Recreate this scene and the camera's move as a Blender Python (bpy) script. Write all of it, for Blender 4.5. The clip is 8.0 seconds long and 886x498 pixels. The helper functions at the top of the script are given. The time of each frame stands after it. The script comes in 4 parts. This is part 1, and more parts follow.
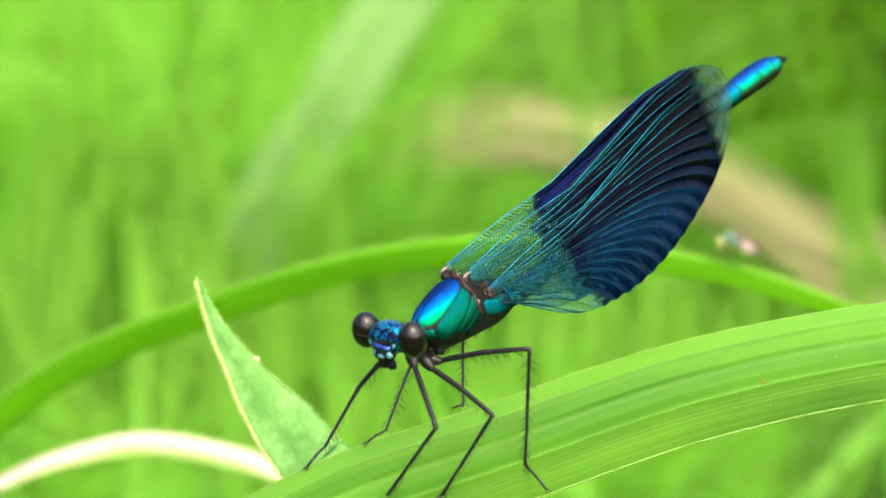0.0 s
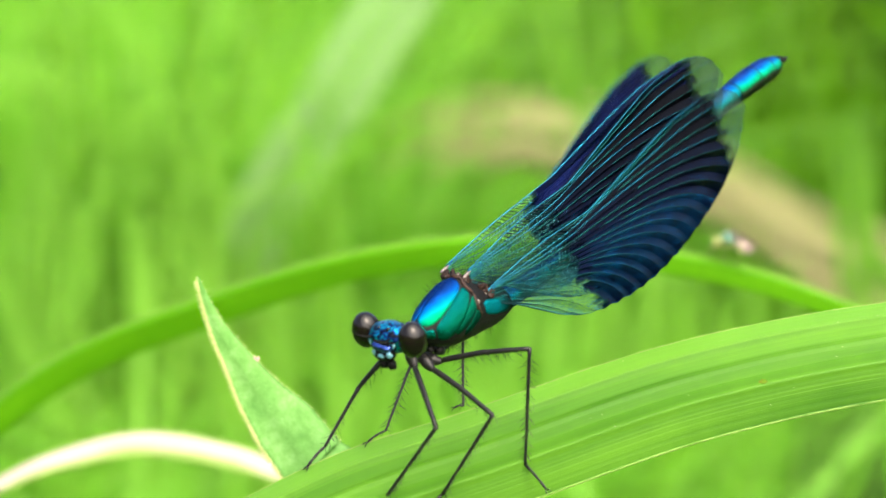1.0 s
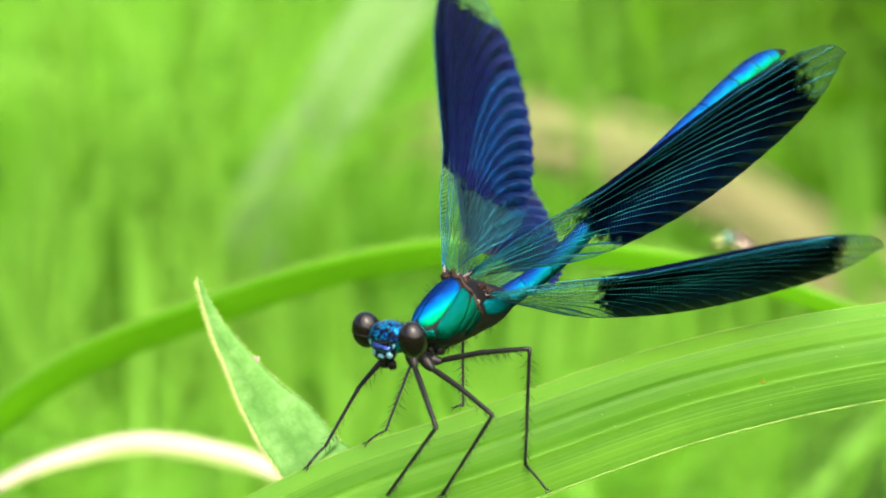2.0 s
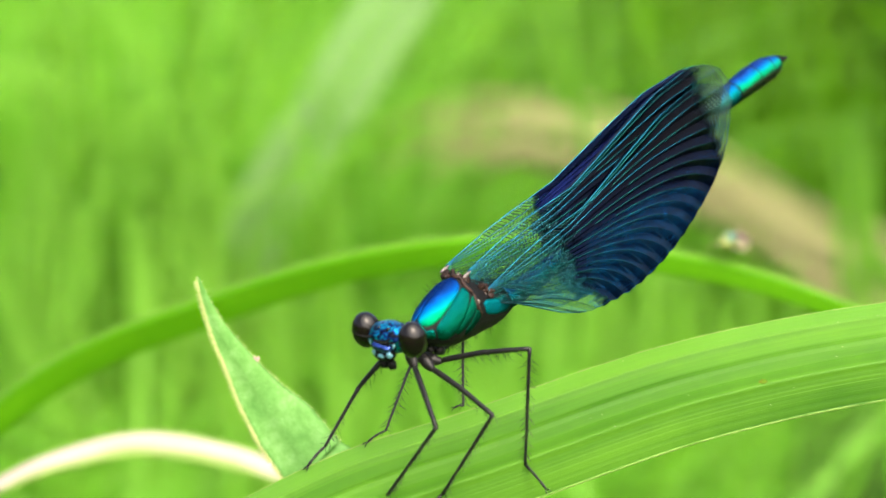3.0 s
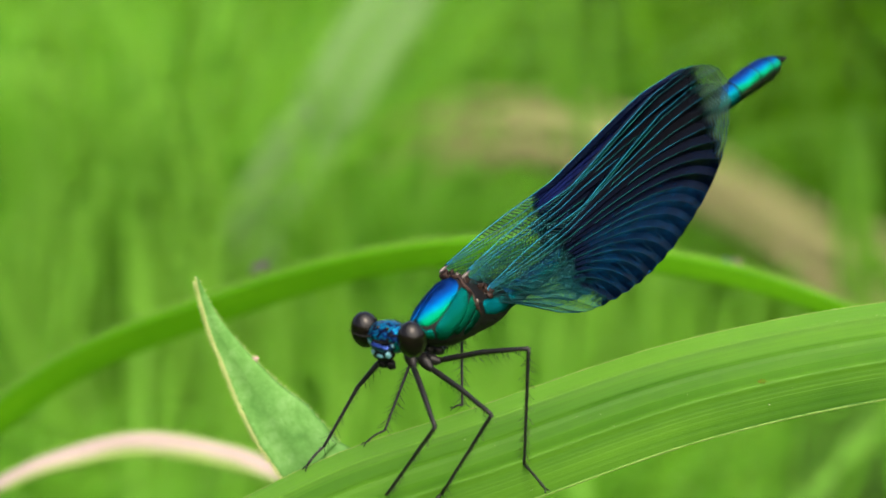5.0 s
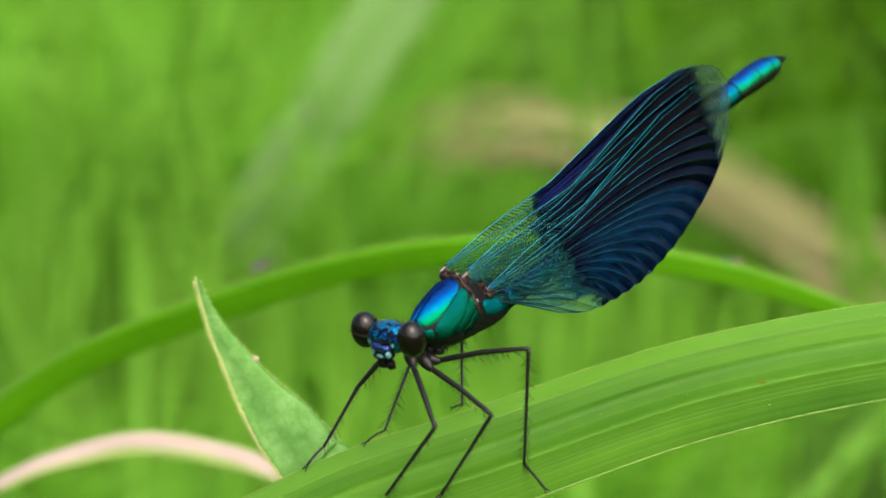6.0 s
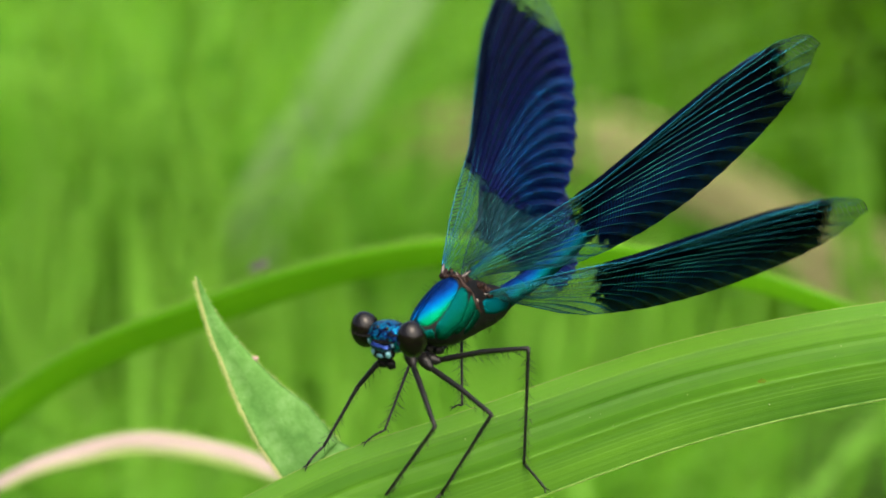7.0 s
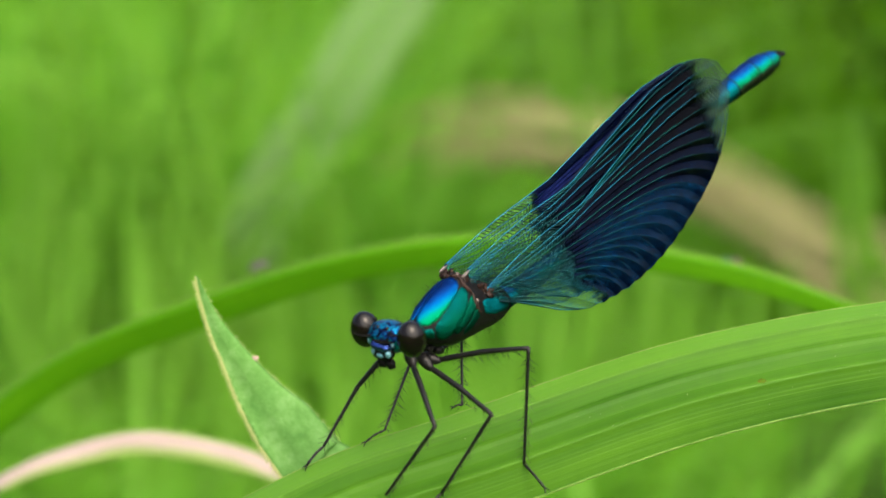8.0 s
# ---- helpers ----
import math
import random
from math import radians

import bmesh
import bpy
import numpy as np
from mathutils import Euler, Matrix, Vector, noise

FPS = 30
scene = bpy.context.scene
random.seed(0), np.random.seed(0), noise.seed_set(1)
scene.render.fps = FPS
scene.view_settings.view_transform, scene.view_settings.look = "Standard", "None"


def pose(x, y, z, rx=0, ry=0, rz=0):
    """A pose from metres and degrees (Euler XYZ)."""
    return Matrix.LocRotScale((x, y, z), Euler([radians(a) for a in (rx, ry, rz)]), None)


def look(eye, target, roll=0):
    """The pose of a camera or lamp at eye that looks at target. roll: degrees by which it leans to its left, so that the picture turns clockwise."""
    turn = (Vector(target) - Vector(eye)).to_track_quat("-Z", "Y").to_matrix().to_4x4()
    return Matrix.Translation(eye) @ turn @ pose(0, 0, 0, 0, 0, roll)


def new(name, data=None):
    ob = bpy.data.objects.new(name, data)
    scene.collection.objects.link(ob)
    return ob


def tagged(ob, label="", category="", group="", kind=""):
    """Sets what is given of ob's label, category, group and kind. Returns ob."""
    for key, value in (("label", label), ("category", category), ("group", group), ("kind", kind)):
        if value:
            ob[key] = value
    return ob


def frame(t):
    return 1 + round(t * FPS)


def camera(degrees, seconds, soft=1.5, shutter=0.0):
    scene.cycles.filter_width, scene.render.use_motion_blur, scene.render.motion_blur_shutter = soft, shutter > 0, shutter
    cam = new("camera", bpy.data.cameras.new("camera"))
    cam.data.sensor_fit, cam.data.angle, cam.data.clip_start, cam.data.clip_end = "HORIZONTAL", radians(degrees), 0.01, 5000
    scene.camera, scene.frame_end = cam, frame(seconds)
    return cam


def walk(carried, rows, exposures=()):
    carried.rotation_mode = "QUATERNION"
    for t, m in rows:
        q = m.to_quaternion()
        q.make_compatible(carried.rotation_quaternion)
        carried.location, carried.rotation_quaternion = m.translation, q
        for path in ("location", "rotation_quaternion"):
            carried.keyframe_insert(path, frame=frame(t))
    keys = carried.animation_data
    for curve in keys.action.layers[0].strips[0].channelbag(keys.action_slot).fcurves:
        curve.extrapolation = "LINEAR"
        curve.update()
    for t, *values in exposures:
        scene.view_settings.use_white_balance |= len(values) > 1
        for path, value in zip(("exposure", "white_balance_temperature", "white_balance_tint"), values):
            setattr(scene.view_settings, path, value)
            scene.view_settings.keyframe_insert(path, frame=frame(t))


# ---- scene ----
MM = 0.001
PITCH = 12.0
HEIGHT = 0.45          # of the insect over the meadow's ground
DIST = 0.1604          # lens to the wing hinges

# The stage: millimetres right of, behind and above the middle of the insect's plane.
STAGE = pose(0, 0, HEIGHT, -PITCH, 0, 0)


def S(x, y, z):
    return STAGE @ Vector((x * MM, y * MM, z * MM))


# ---- camera ----
cam = camera(24, 8.0, soft=1.5, shutter=0.5)
cam.data.dof.use_dof = True
cam.data.dof.focus_distance = DIST + 0.0062
cam.data.dof.aperture_fstop = 32.0
EYE = S(0, -DIST / MM, 0)


def view(pan, tilt):
    return pose(EYE.x, EYE.y, EYE.z, 90 - PITCH + tilt, 0, pan)


walk(cam, [(0.0, view(0, 0)), (3.4, view(0, 0)), (4.4, view(-0.030, -0.004)), (6.0, view(-0.030, -0.004)),
           (7.2, view(-0.033, -0.014)), (8.0, view(-0.033, -0.016))],
     exposures=[(0.0, 1.95), (1.7, 1.96), (2.8, 1.86), (3.0, 1.84), (3.5, 1.46), (4.5, 1.25), (6.0, 1.20), (8.0, 1.21)])

# ---- light ----
SUN_UP, SUN_TURN = 50.0, -35.0     # degrees: height, and turn from the line of sight's back to the right
world = bpy.data.worlds.new("sky")
scene.world = world
world.use_nodes = True
wn = world.node_tree.nodes
sky = wn.new("ShaderNodeTexSky")
sky.sky_type = "NISHITA"
sky.sun_disc = False
sky.sun_elevation = radians(SUN_UP)
sky.sun_rotation = radians(180 + SUN_TURN)
sky.air_density, sky.dust_density, sky.ozone_density = 1.0, 8.0, 0.4
world.node_tree.links.new(sky.outputs[0], wn["Background"].inputs[0])
wn["Background"].inputs[1].default_value = 0.15
sun = new("sun", bpy.data.lights.new("sun", "SUN"))
sun.data.energy = 1.6
sun.data.angle = radians(100)
sun.data.color = (1.0, 0.94, 0.82)
sd = Vector((math.sin(radians(-SUN_TURN)) * math.cos(radians(SUN_UP)), -math.cos(radians(SUN_TURN)) * math.cos(radians(SUN_UP)), math.sin(radians(SUN_UP))))
sun.matrix_world = look(sd, (0, 0, 0))


# ---- materials ----
class Nodes:
    """A material's node tree with short ways to add nodes."""

    def __init__(self, name):
        self.mat = bpy.data.materials.new(name)
        self.mat.use_nodes = True
        self.tree = self.mat.node_tree
        self.bsdf = self.tree.nodes["Principled BSDF"]
        self.out = self.tree.nodes["Material Output"]

    def add(self, kind, **values):
        n = self.tree.nodes.new("ShaderNode" + kind)
        for k, v in values.items():
            n.inputs[k.replace("_", " ")].default_value = v
        return n

    def link(self, a, b):
        self.tree.links.new(a, b)

    def noise(self, vector, scale, detail=4.0, rough=0.55):
        n = self.add("TexNoise", Scale=scale, Detail=detail, Roughness=rough)
        self.link(vector, n.inputs["Vector"])
        return n.outputs["Fac"]

    def ramp(self, fac, stops):
        n = self.tree.nodes.new("ShaderNodeValToRGB")
        els = n.color_ramp.elements
        while len(els) < len(stops):
            els.new(0.5)
        for e, (at, c) in zip(els, stops):
            e.position, e.color = at, (*c, 1)
        self.link(fac, n.inputs[0])
        return n.outputs[0]

    def math(self, op, a, b=0.0, c=0.0, clamp=False):
        n = self.tree.nodes.new("ShaderNodeMath")
        n.operation, n.use_clamp = op, clamp
        for i, v in enumerate((a, b, c)):
            if isinstance(v, (int, float)):
                n.inputs[i].default_value = v
            else:
                self.link(v, n.inputs[i])
        return n.outputs[0]

    def mix(self, fac, a, b, blend="MIX"):
        n = self.tree.nodes.new("ShaderNodeMix")
        n.data_type, n.blend_type = "RGBA", blend
        for i, v in ((0, fac), (6, a), (7, b)):
            if isinstance(v, (int, float)):
                n.inputs[i].default_value = v
            elif isinstance(v, tuple):
                n.inputs[i].default_value = (*v, 1)
            else:
                self.link(v, n.inputs[i])
        return n.outputs[2]

    def smooth(self, v, lo, hi):
        n = self.tree.nodes.new("ShaderNodeMapRange")
        n.interpolation_type = "SMOOTHSTEP"
        n.inputs["From Min"].default_value, n.inputs["From Max"].default_value = lo, hi
        self.link(v, n.inputs["Value"])
        return n.outputs["Result"]

    def bump(self, height, strength, distance):
        n = self.add("Bump", Strength=strength, Distance=distance)
        self.link(height, n.inputs["Height"])
        self.link(n.outputs[0], self.bsdf.inputs["Normal"])

    def set(self, **values):
        for k, v in values.items():
            self.bsdf.inputs[k.replace("_", " ")].default_value = v


def leaf_material(name, low, high, glow, through_share=0.4, rough=0.45, fibres=9000.0, relief=0.25, gloss=0.25, span=(0.40, 0.72), streak=70.0, bloom=None, fine_share=0.55):
    """A strap leaf: parallel veins along UV x, blotches, light shining through."""
    m = Nodes(name)
    uv = m.add("TexCoord").outputs["UV"]
    fine = m.add("Mapping")
    fine.inputs["Scale"].default_value = (streak, fibres * 0.8, 1)
    m.link(uv, fine.inputs["Vector"])
    lines = m.noise(fine.outputs[0], 1.0, 3.0)
    wide = m.add("Mapping")
    wide.inputs["Scale"].default_value = (25, fibres / 22, 1)
    m.link(uv, wide.inputs["Vector"])
    bands = m.noise(wide.outputs[0], 1.0, 2.0)
    spots = m.noise(uv, 420.0, 5.0)
    f = m.math("ADD", m.math("MULTIPLY", lines, fine_share), m.math("ADD", m.math("MULTIPLY", bands, 1.0 - fine_share), m.math("MULTIPLY", spots, 0.15)))
    col = m.ramp(f, [(span[0], low), (span[1], high)])
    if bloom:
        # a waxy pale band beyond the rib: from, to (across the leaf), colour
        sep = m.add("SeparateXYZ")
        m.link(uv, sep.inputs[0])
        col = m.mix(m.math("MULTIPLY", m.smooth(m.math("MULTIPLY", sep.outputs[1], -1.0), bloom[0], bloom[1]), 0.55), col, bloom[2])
    m.link(col, m.bsdf.inputs["Base Color"])
    m.set(Roughness=rough)
    m.bsdf.inputs["Specular IOR Level"].default_value = gloss
    m.bump(m.math("ADD", lines, m.math("MULTIPLY", bands, 0.8)), relief, 0.00012)
    t = m.add("BsdfTranslucent")
    m.link(m.mix(0.5, col, glow), t.inputs["Color"])
    mx = m.add("MixShader", Fac=through_share)
    m.link(m.bsdf.outputs[0], mx.inputs[1])
    m.link(t.outputs[0], mx.inputs[2])
    m.link(mx.outputs[0], m.out.inputs[0])
    return m.mat


def grass_material(name, stops, glow, through_share=0.45):
    """Many blades in one mesh, each of its own green."""
    m = Nodes(name)
    isl = m.tree.nodes.new("ShaderNodeNewGeometry").outputs["Random Per Island"]
    pos = m.add("TexCoord").outputs["Object"]
    col = m.ramp(m.math("ADD", m.math("MULTIPLY", isl, 0.8), m.math("MULTIPLY", m.noise(pos, 18.0), 0.3)), stops)
    m.link(col, m.bsdf.inputs["Base Color"])
    m.set(Roughness=0.6)
    m.bsdf.inputs["Specular IOR Level"].default_value = 0.12
    t = m.add("BsdfTranslucent")
    m.link(m.mix(0.5, col, glow), t.inputs["Color"])
    mx = m.add("MixShader", Fac=through_share)
    m.link(m.bsdf.outputs[0], mx.inputs[1])
    m.link(t.outputs[0], mx.inputs[2])
    m.link(mx.outputs[0], m.out.inputs[0])
    return m.mat


def sheen_material(name, stops, axis, lo, hi, rough=0.3, grain=2600.0, wobble=0.12):
    """Metallic chitin whose colour runs along one axis of the part; on the abdomen this paints in a highlight and a
    dark underside.
    """
    m = Nodes(name)
    pos = m.add("TexCoord").outputs["Object"]
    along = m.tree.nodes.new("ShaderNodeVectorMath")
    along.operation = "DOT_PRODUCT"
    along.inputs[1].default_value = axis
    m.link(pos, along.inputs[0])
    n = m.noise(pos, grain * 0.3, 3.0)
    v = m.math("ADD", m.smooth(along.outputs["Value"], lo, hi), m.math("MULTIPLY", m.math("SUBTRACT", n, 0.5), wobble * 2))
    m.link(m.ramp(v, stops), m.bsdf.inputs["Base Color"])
    m.set(Metallic=0.92, Roughness=rough)
    m.bsdf.inputs["Specular Tint"].default_value = (0.15, 0.6, 0.8, 1)
    g = m.noise(pos, grain * 3, 4.0)
    m.bump(g, 1.0, 0.00015)
    m.link(m.math("ADD", m.math("MULTIPLY", g, 0.25), rough - 0.1), m.bsdf.inputs["Roughness"])
    return m.mat


def plain_material(name, low, high, scale, rough, metallic=0.0, relief=0.2, coat=0.0, gloss=0.5):
    m = Nodes(name)
    pos = m.add("TexCoord").outputs["Object"]
    n = m.noise(pos, scale)
    m.link(m.ramp(n, [(0.3, low), (0.7, high)]), m.bsdf.inputs["Base Color"])
    m.set(Roughness=rough, Metallic=metallic)
    m.bsdf.inputs["Specular IOR Level"].default_value = gloss
    m.bsdf.inputs["Coat Weight"].default_value = coat
    m.bsdf.inputs["Coat Roughness"].default_value = 0.12
    m.bump(m.noise(pos, scale * 3), relief, 0.00003)
    return m.mat


def membrane_material(name, inner, outer, front, rear):
    """Wing skin: a dark blue field between two clear ends, its colour running from the front edge to the rear."""
    m = Nodes(name)
    pos = m.add("TexCoord").outputs["Object"]
    sep = m.add("SeparateXYZ")
    m.link(pos, sep.inputs[0])
    n = m.noise(pos, 900.0, 3.0)
    x = m.math("ADD", sep.outputs[0], m.math("MULTIPLY", m.math("SUBTRACT", n, 0.5), 0.0036))
    lag = m.math("ADD", sep.outputs[1], 0.0015)
    lag = m.math("MULTIPLY", m.math("MULTIPLY", lag, lag), 45.0)
    x_in = m.math("SUBTRACT", x, lag)
    x_out = m.math("ADD", x, m.math("MULTIPLY", sep.outputs[1], 0.12))
    dark = m.math("MULTIPLY", m.smooth(x_in, inner - 0.0008, inner + 0.0004), m.math("SUBTRACT", 1.0, m.smooth(x_out, outer - 0.0009, outer + 0.0009)))
    fine = m.noise(pos, 2400.0, 4.0)
    back = m.smooth(m.math("MULTIPLY_ADD", m.math("SUBTRACT", n, 0.5), 0.002, m.math("MULTIPLY", sep.outputs[1], -1.0)), -0.0015, 0.0065)
    hue = m.mix(back, front, rear)
    m.link(m.mix(m.smooth(fine, 0.3, 0.7), m.mix(1.0, hue, (0.4, 0.4, 0.45), "MULTIPLY"), hue), m.bsdf.inputs["Base Color"])
    m.set(Metallic=0.75, Roughness=0.3)
    m.bsdf.inputs["Specular IOR Level"].default_value = 0.02
    m.bump(fine, 0.5, 0.00005)
    clear = m.add("BsdfPrincipled", Roughness=0.3, Metallic=0.6)
    clear.inputs["Base Color"].default_value = (0.02, 0.16, 0.17, 1)
    gone = m.add("BsdfTransparent")
    m.link(m.mix(m.smooth(sep.outputs[0], outer - 0.004, outer), (0.975, 0.98, 0.96), (0.80, 0.83, 0.78)), gone.inputs["Color"])
    thin = m.add("MixShader")
    m.link(m.math("MULTIPLY", m.smooth(m.noise(pos, 3600.0), 0.45, 0.75), m.math("SUBTRACT", 0.28, m.math("MULTIPLY", m.smooth(sep.outputs[0], inner, outer), 0.25))), thin.inputs[0])
    m.link(gone.outputs[0], thin.inputs[1])
    m.link(clear.outputs[0], thin.inputs[2])
    milky = m.add("BsdfDiffuse")
    milky.inputs["Color"].default_value = (0.12, 0.22, 0.16, 1)
    hazy = m.add("MixShader")
    m.link(m.math("MULTIPLY", m.smooth(sep.outputs[0], outer - 0.001, outer + 0.0015), 0.05), hazy.inputs[0])
    m.link(thin.outputs[0], hazy.inputs[1])
    m.link(milky.outputs[0], hazy.inputs[2])
    both = m.add("MixShader")
    m.link(dark, both.inputs[0])
    m.link(hazy.outputs[0], both.inputs[1])
    m.link(m.bsdf.outputs[0], both.inputs[2])
    m.link(both.outputs[0], m.out.inputs[0])
    return m.mat


BLUE_DORSAL = sheen_material("dorsal_sheen", [(0.0, (0.0, 0.20, 0.06)), (0.18, (0.0, 0.26, 0.13)), (0.36, (0.0, 0.20, 0.30)), (0.6, (0.0, 0.085, 0.32)), (0.85, (0.002, 0.03, 0.18)), (1.0, (0.002, 0.012, 0.08))], (-0.05, -0.55, 0.8), -1.25 * MM, 0.95 * MM, 0.36)
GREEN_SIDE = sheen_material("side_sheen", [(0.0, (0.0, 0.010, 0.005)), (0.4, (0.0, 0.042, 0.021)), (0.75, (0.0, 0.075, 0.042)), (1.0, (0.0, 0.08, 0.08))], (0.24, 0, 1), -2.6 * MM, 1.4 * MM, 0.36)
# the blue-cyan stop is a painted highlight, the lowest stops a painted dark underside
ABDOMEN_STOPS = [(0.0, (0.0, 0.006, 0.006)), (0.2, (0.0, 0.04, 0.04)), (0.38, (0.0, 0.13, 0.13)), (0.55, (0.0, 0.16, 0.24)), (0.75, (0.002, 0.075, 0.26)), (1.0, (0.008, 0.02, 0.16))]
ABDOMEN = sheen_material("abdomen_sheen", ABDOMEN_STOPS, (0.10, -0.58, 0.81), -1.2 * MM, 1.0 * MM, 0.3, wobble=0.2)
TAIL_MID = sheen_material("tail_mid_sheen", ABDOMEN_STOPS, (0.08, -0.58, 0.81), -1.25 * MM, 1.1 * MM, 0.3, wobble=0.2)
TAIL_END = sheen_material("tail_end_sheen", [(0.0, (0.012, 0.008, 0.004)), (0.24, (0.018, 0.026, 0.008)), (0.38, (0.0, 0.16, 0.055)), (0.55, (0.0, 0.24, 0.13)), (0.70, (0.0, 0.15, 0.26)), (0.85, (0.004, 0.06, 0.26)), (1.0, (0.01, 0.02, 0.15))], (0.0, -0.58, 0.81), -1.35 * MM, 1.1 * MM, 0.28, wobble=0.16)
REAR_SHEEN = sheen_material("rear_sheen", [(0.0, (0.0, 0.01, 0.008)), (0.6, (0.0, 0.05, 0.05)), (1.0, (0.0, 0.11, 0.13))], (0, 0.5, 0.8), -3.0 * MM, -1.2 * MM, 0.4)
CHITIN = plain_material("black_chitin", (0.0012, 0.0012, 0.0012), (0.0055, 0.0054, 0.0056), 2500.0, 0.5, gloss=0.08)
LEG = plain_material("leg_chitin", (0.003, 0.003, 0.003), (0.011, 0.0105, 0.0105), 1800.0, 0.4, gloss=0.2)
EYE_MAT = plain_material("compound_eye", (0.0012, 0.0010, 0.0010), (0.005, 0.0035, 0.003), 700.0, 0.11, 0.0, 0.03, 0.0, 0.25)


def face_material():
    """Near-black face with turquoise and blue shining flecks."""
    m = Nodes("face_sheen")
    pos = m.add("TexCoord").outputs["Object"]
    n = m.noise(pos, 1900.0, 1.5)
    m.link(m.ramp(n, [(0.40, (0.001, 0.002, 0.008)), (0.47, (0.0, 0.03, 0.16)), (0.54, (0.0, 0.30, 0.40)), (0.60, (0.0, 0.10, 0.30)), (0.66, (0.001, 0.01, 0.06))]), m.bsdf.inputs["Base Color"])
    m.set(Metallic=0.85, Roughness=0.3)
    m.bump(m.noise(pos, 2600.0, 3.0), 0.9, 0.00015)
    return m.mat


FACE = face_material()
PALE_BLUE = plain_material("pale_blue_spot", (0.04, 0.16, 0.2), (0.14, 0.32, 0.36), 3000.0, 0.35)
VIOLET = plain_material("violet_plate", (0.008, 0.01, 0.10), (0.06, 0.13, 0.42), 2200.0, 0.25, 0.9)
HINGE = plain_material("hinge_skin", (0.005, 0.003, 0.0025), (0.032, 0.016, 0.012), 2600.0, 0.45, gloss=0.12)
HINGE_PALE = plain_material("pale_hinge", (0.04, 0.03, 0.026), (0.20, 0.165, 0.15), 2500.0, 0.45)
VEIN = plain_material("vein_sheen", (0.003, 0.055, 0.105), (0.012, 0.17, 0.26), 500.0, 0.24, 0.9)
MINOR_VEIN = plain_material("minor_vein_sheen", (0.002, 0.038, 0.044), (0.006, 0.125, 0.12), 500.0, 0.24, 0.9)


def cross_material():
    """Cross veins: near black in the clear root, with sky reflection painted in as pale teal at its rear, blue in the
    dark field.
    """
    m = Nodes("cross_vein_sheen")
    pos = m.add("TexCoord").outputs["Object"]
    sep = m.add("SeparateXYZ")
    m.link(pos, sep.inputs[0])
    n = m.noise(pos, 700.0, 3.0)
    blue = m.ramp(n, [(0.35, (0.001, 0.035, 0.13)), (0.65, (0.004, 0.15, 0.46))])
    pale = m.smooth(m.math("MULTIPLY", sep.outputs[1], -1.0), 0.0015, 0.0045)
    blue = m.mix(m.smooth(m.math("MULTIPLY", sep.outputs[1], -1.0), -0.0012, 0.0042), (0.0006, 0.010, 0.022), blue)
    # the pale teal is the sky's reflection put into the vein colour
    root = m.mix(pale, (0.003, 0.012, 0.016), (0.014, 0.12, 0.16))
    m.link(m.mix(m.smooth(sep.outputs[0], 0.0095, 0.0125), root, blue), m.bsdf.inputs["Base Color"])
    m.set(Metallic=0.8, Roughness=0.35)
    return m.mat


CROSS = cross_material()

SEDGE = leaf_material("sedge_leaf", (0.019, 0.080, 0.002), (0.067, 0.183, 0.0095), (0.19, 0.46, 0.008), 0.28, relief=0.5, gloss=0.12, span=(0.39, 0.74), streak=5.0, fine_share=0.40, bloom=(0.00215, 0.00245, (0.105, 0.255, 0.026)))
SEDGE_RIB = leaf_material("sedge_rib", (0.06, 0.175, 0.006), (0.10, 0.25, 0.014), (0.24, 0.5, 0.012), gloss=0.1)
SEDGE_EDGE = leaf_material("sedge_margin", (0.11, 0.225, 0.03), (0.21, 0.315, 0.075), (0.4, 0.55, 0.15), gloss=0.1)
ARCH = leaf_material("arching_leaf", (0.046, 0.185, 0.0015), (0.092, 0.28, 0.004), (0.19, 0.54, 0.004), gloss=0.08)


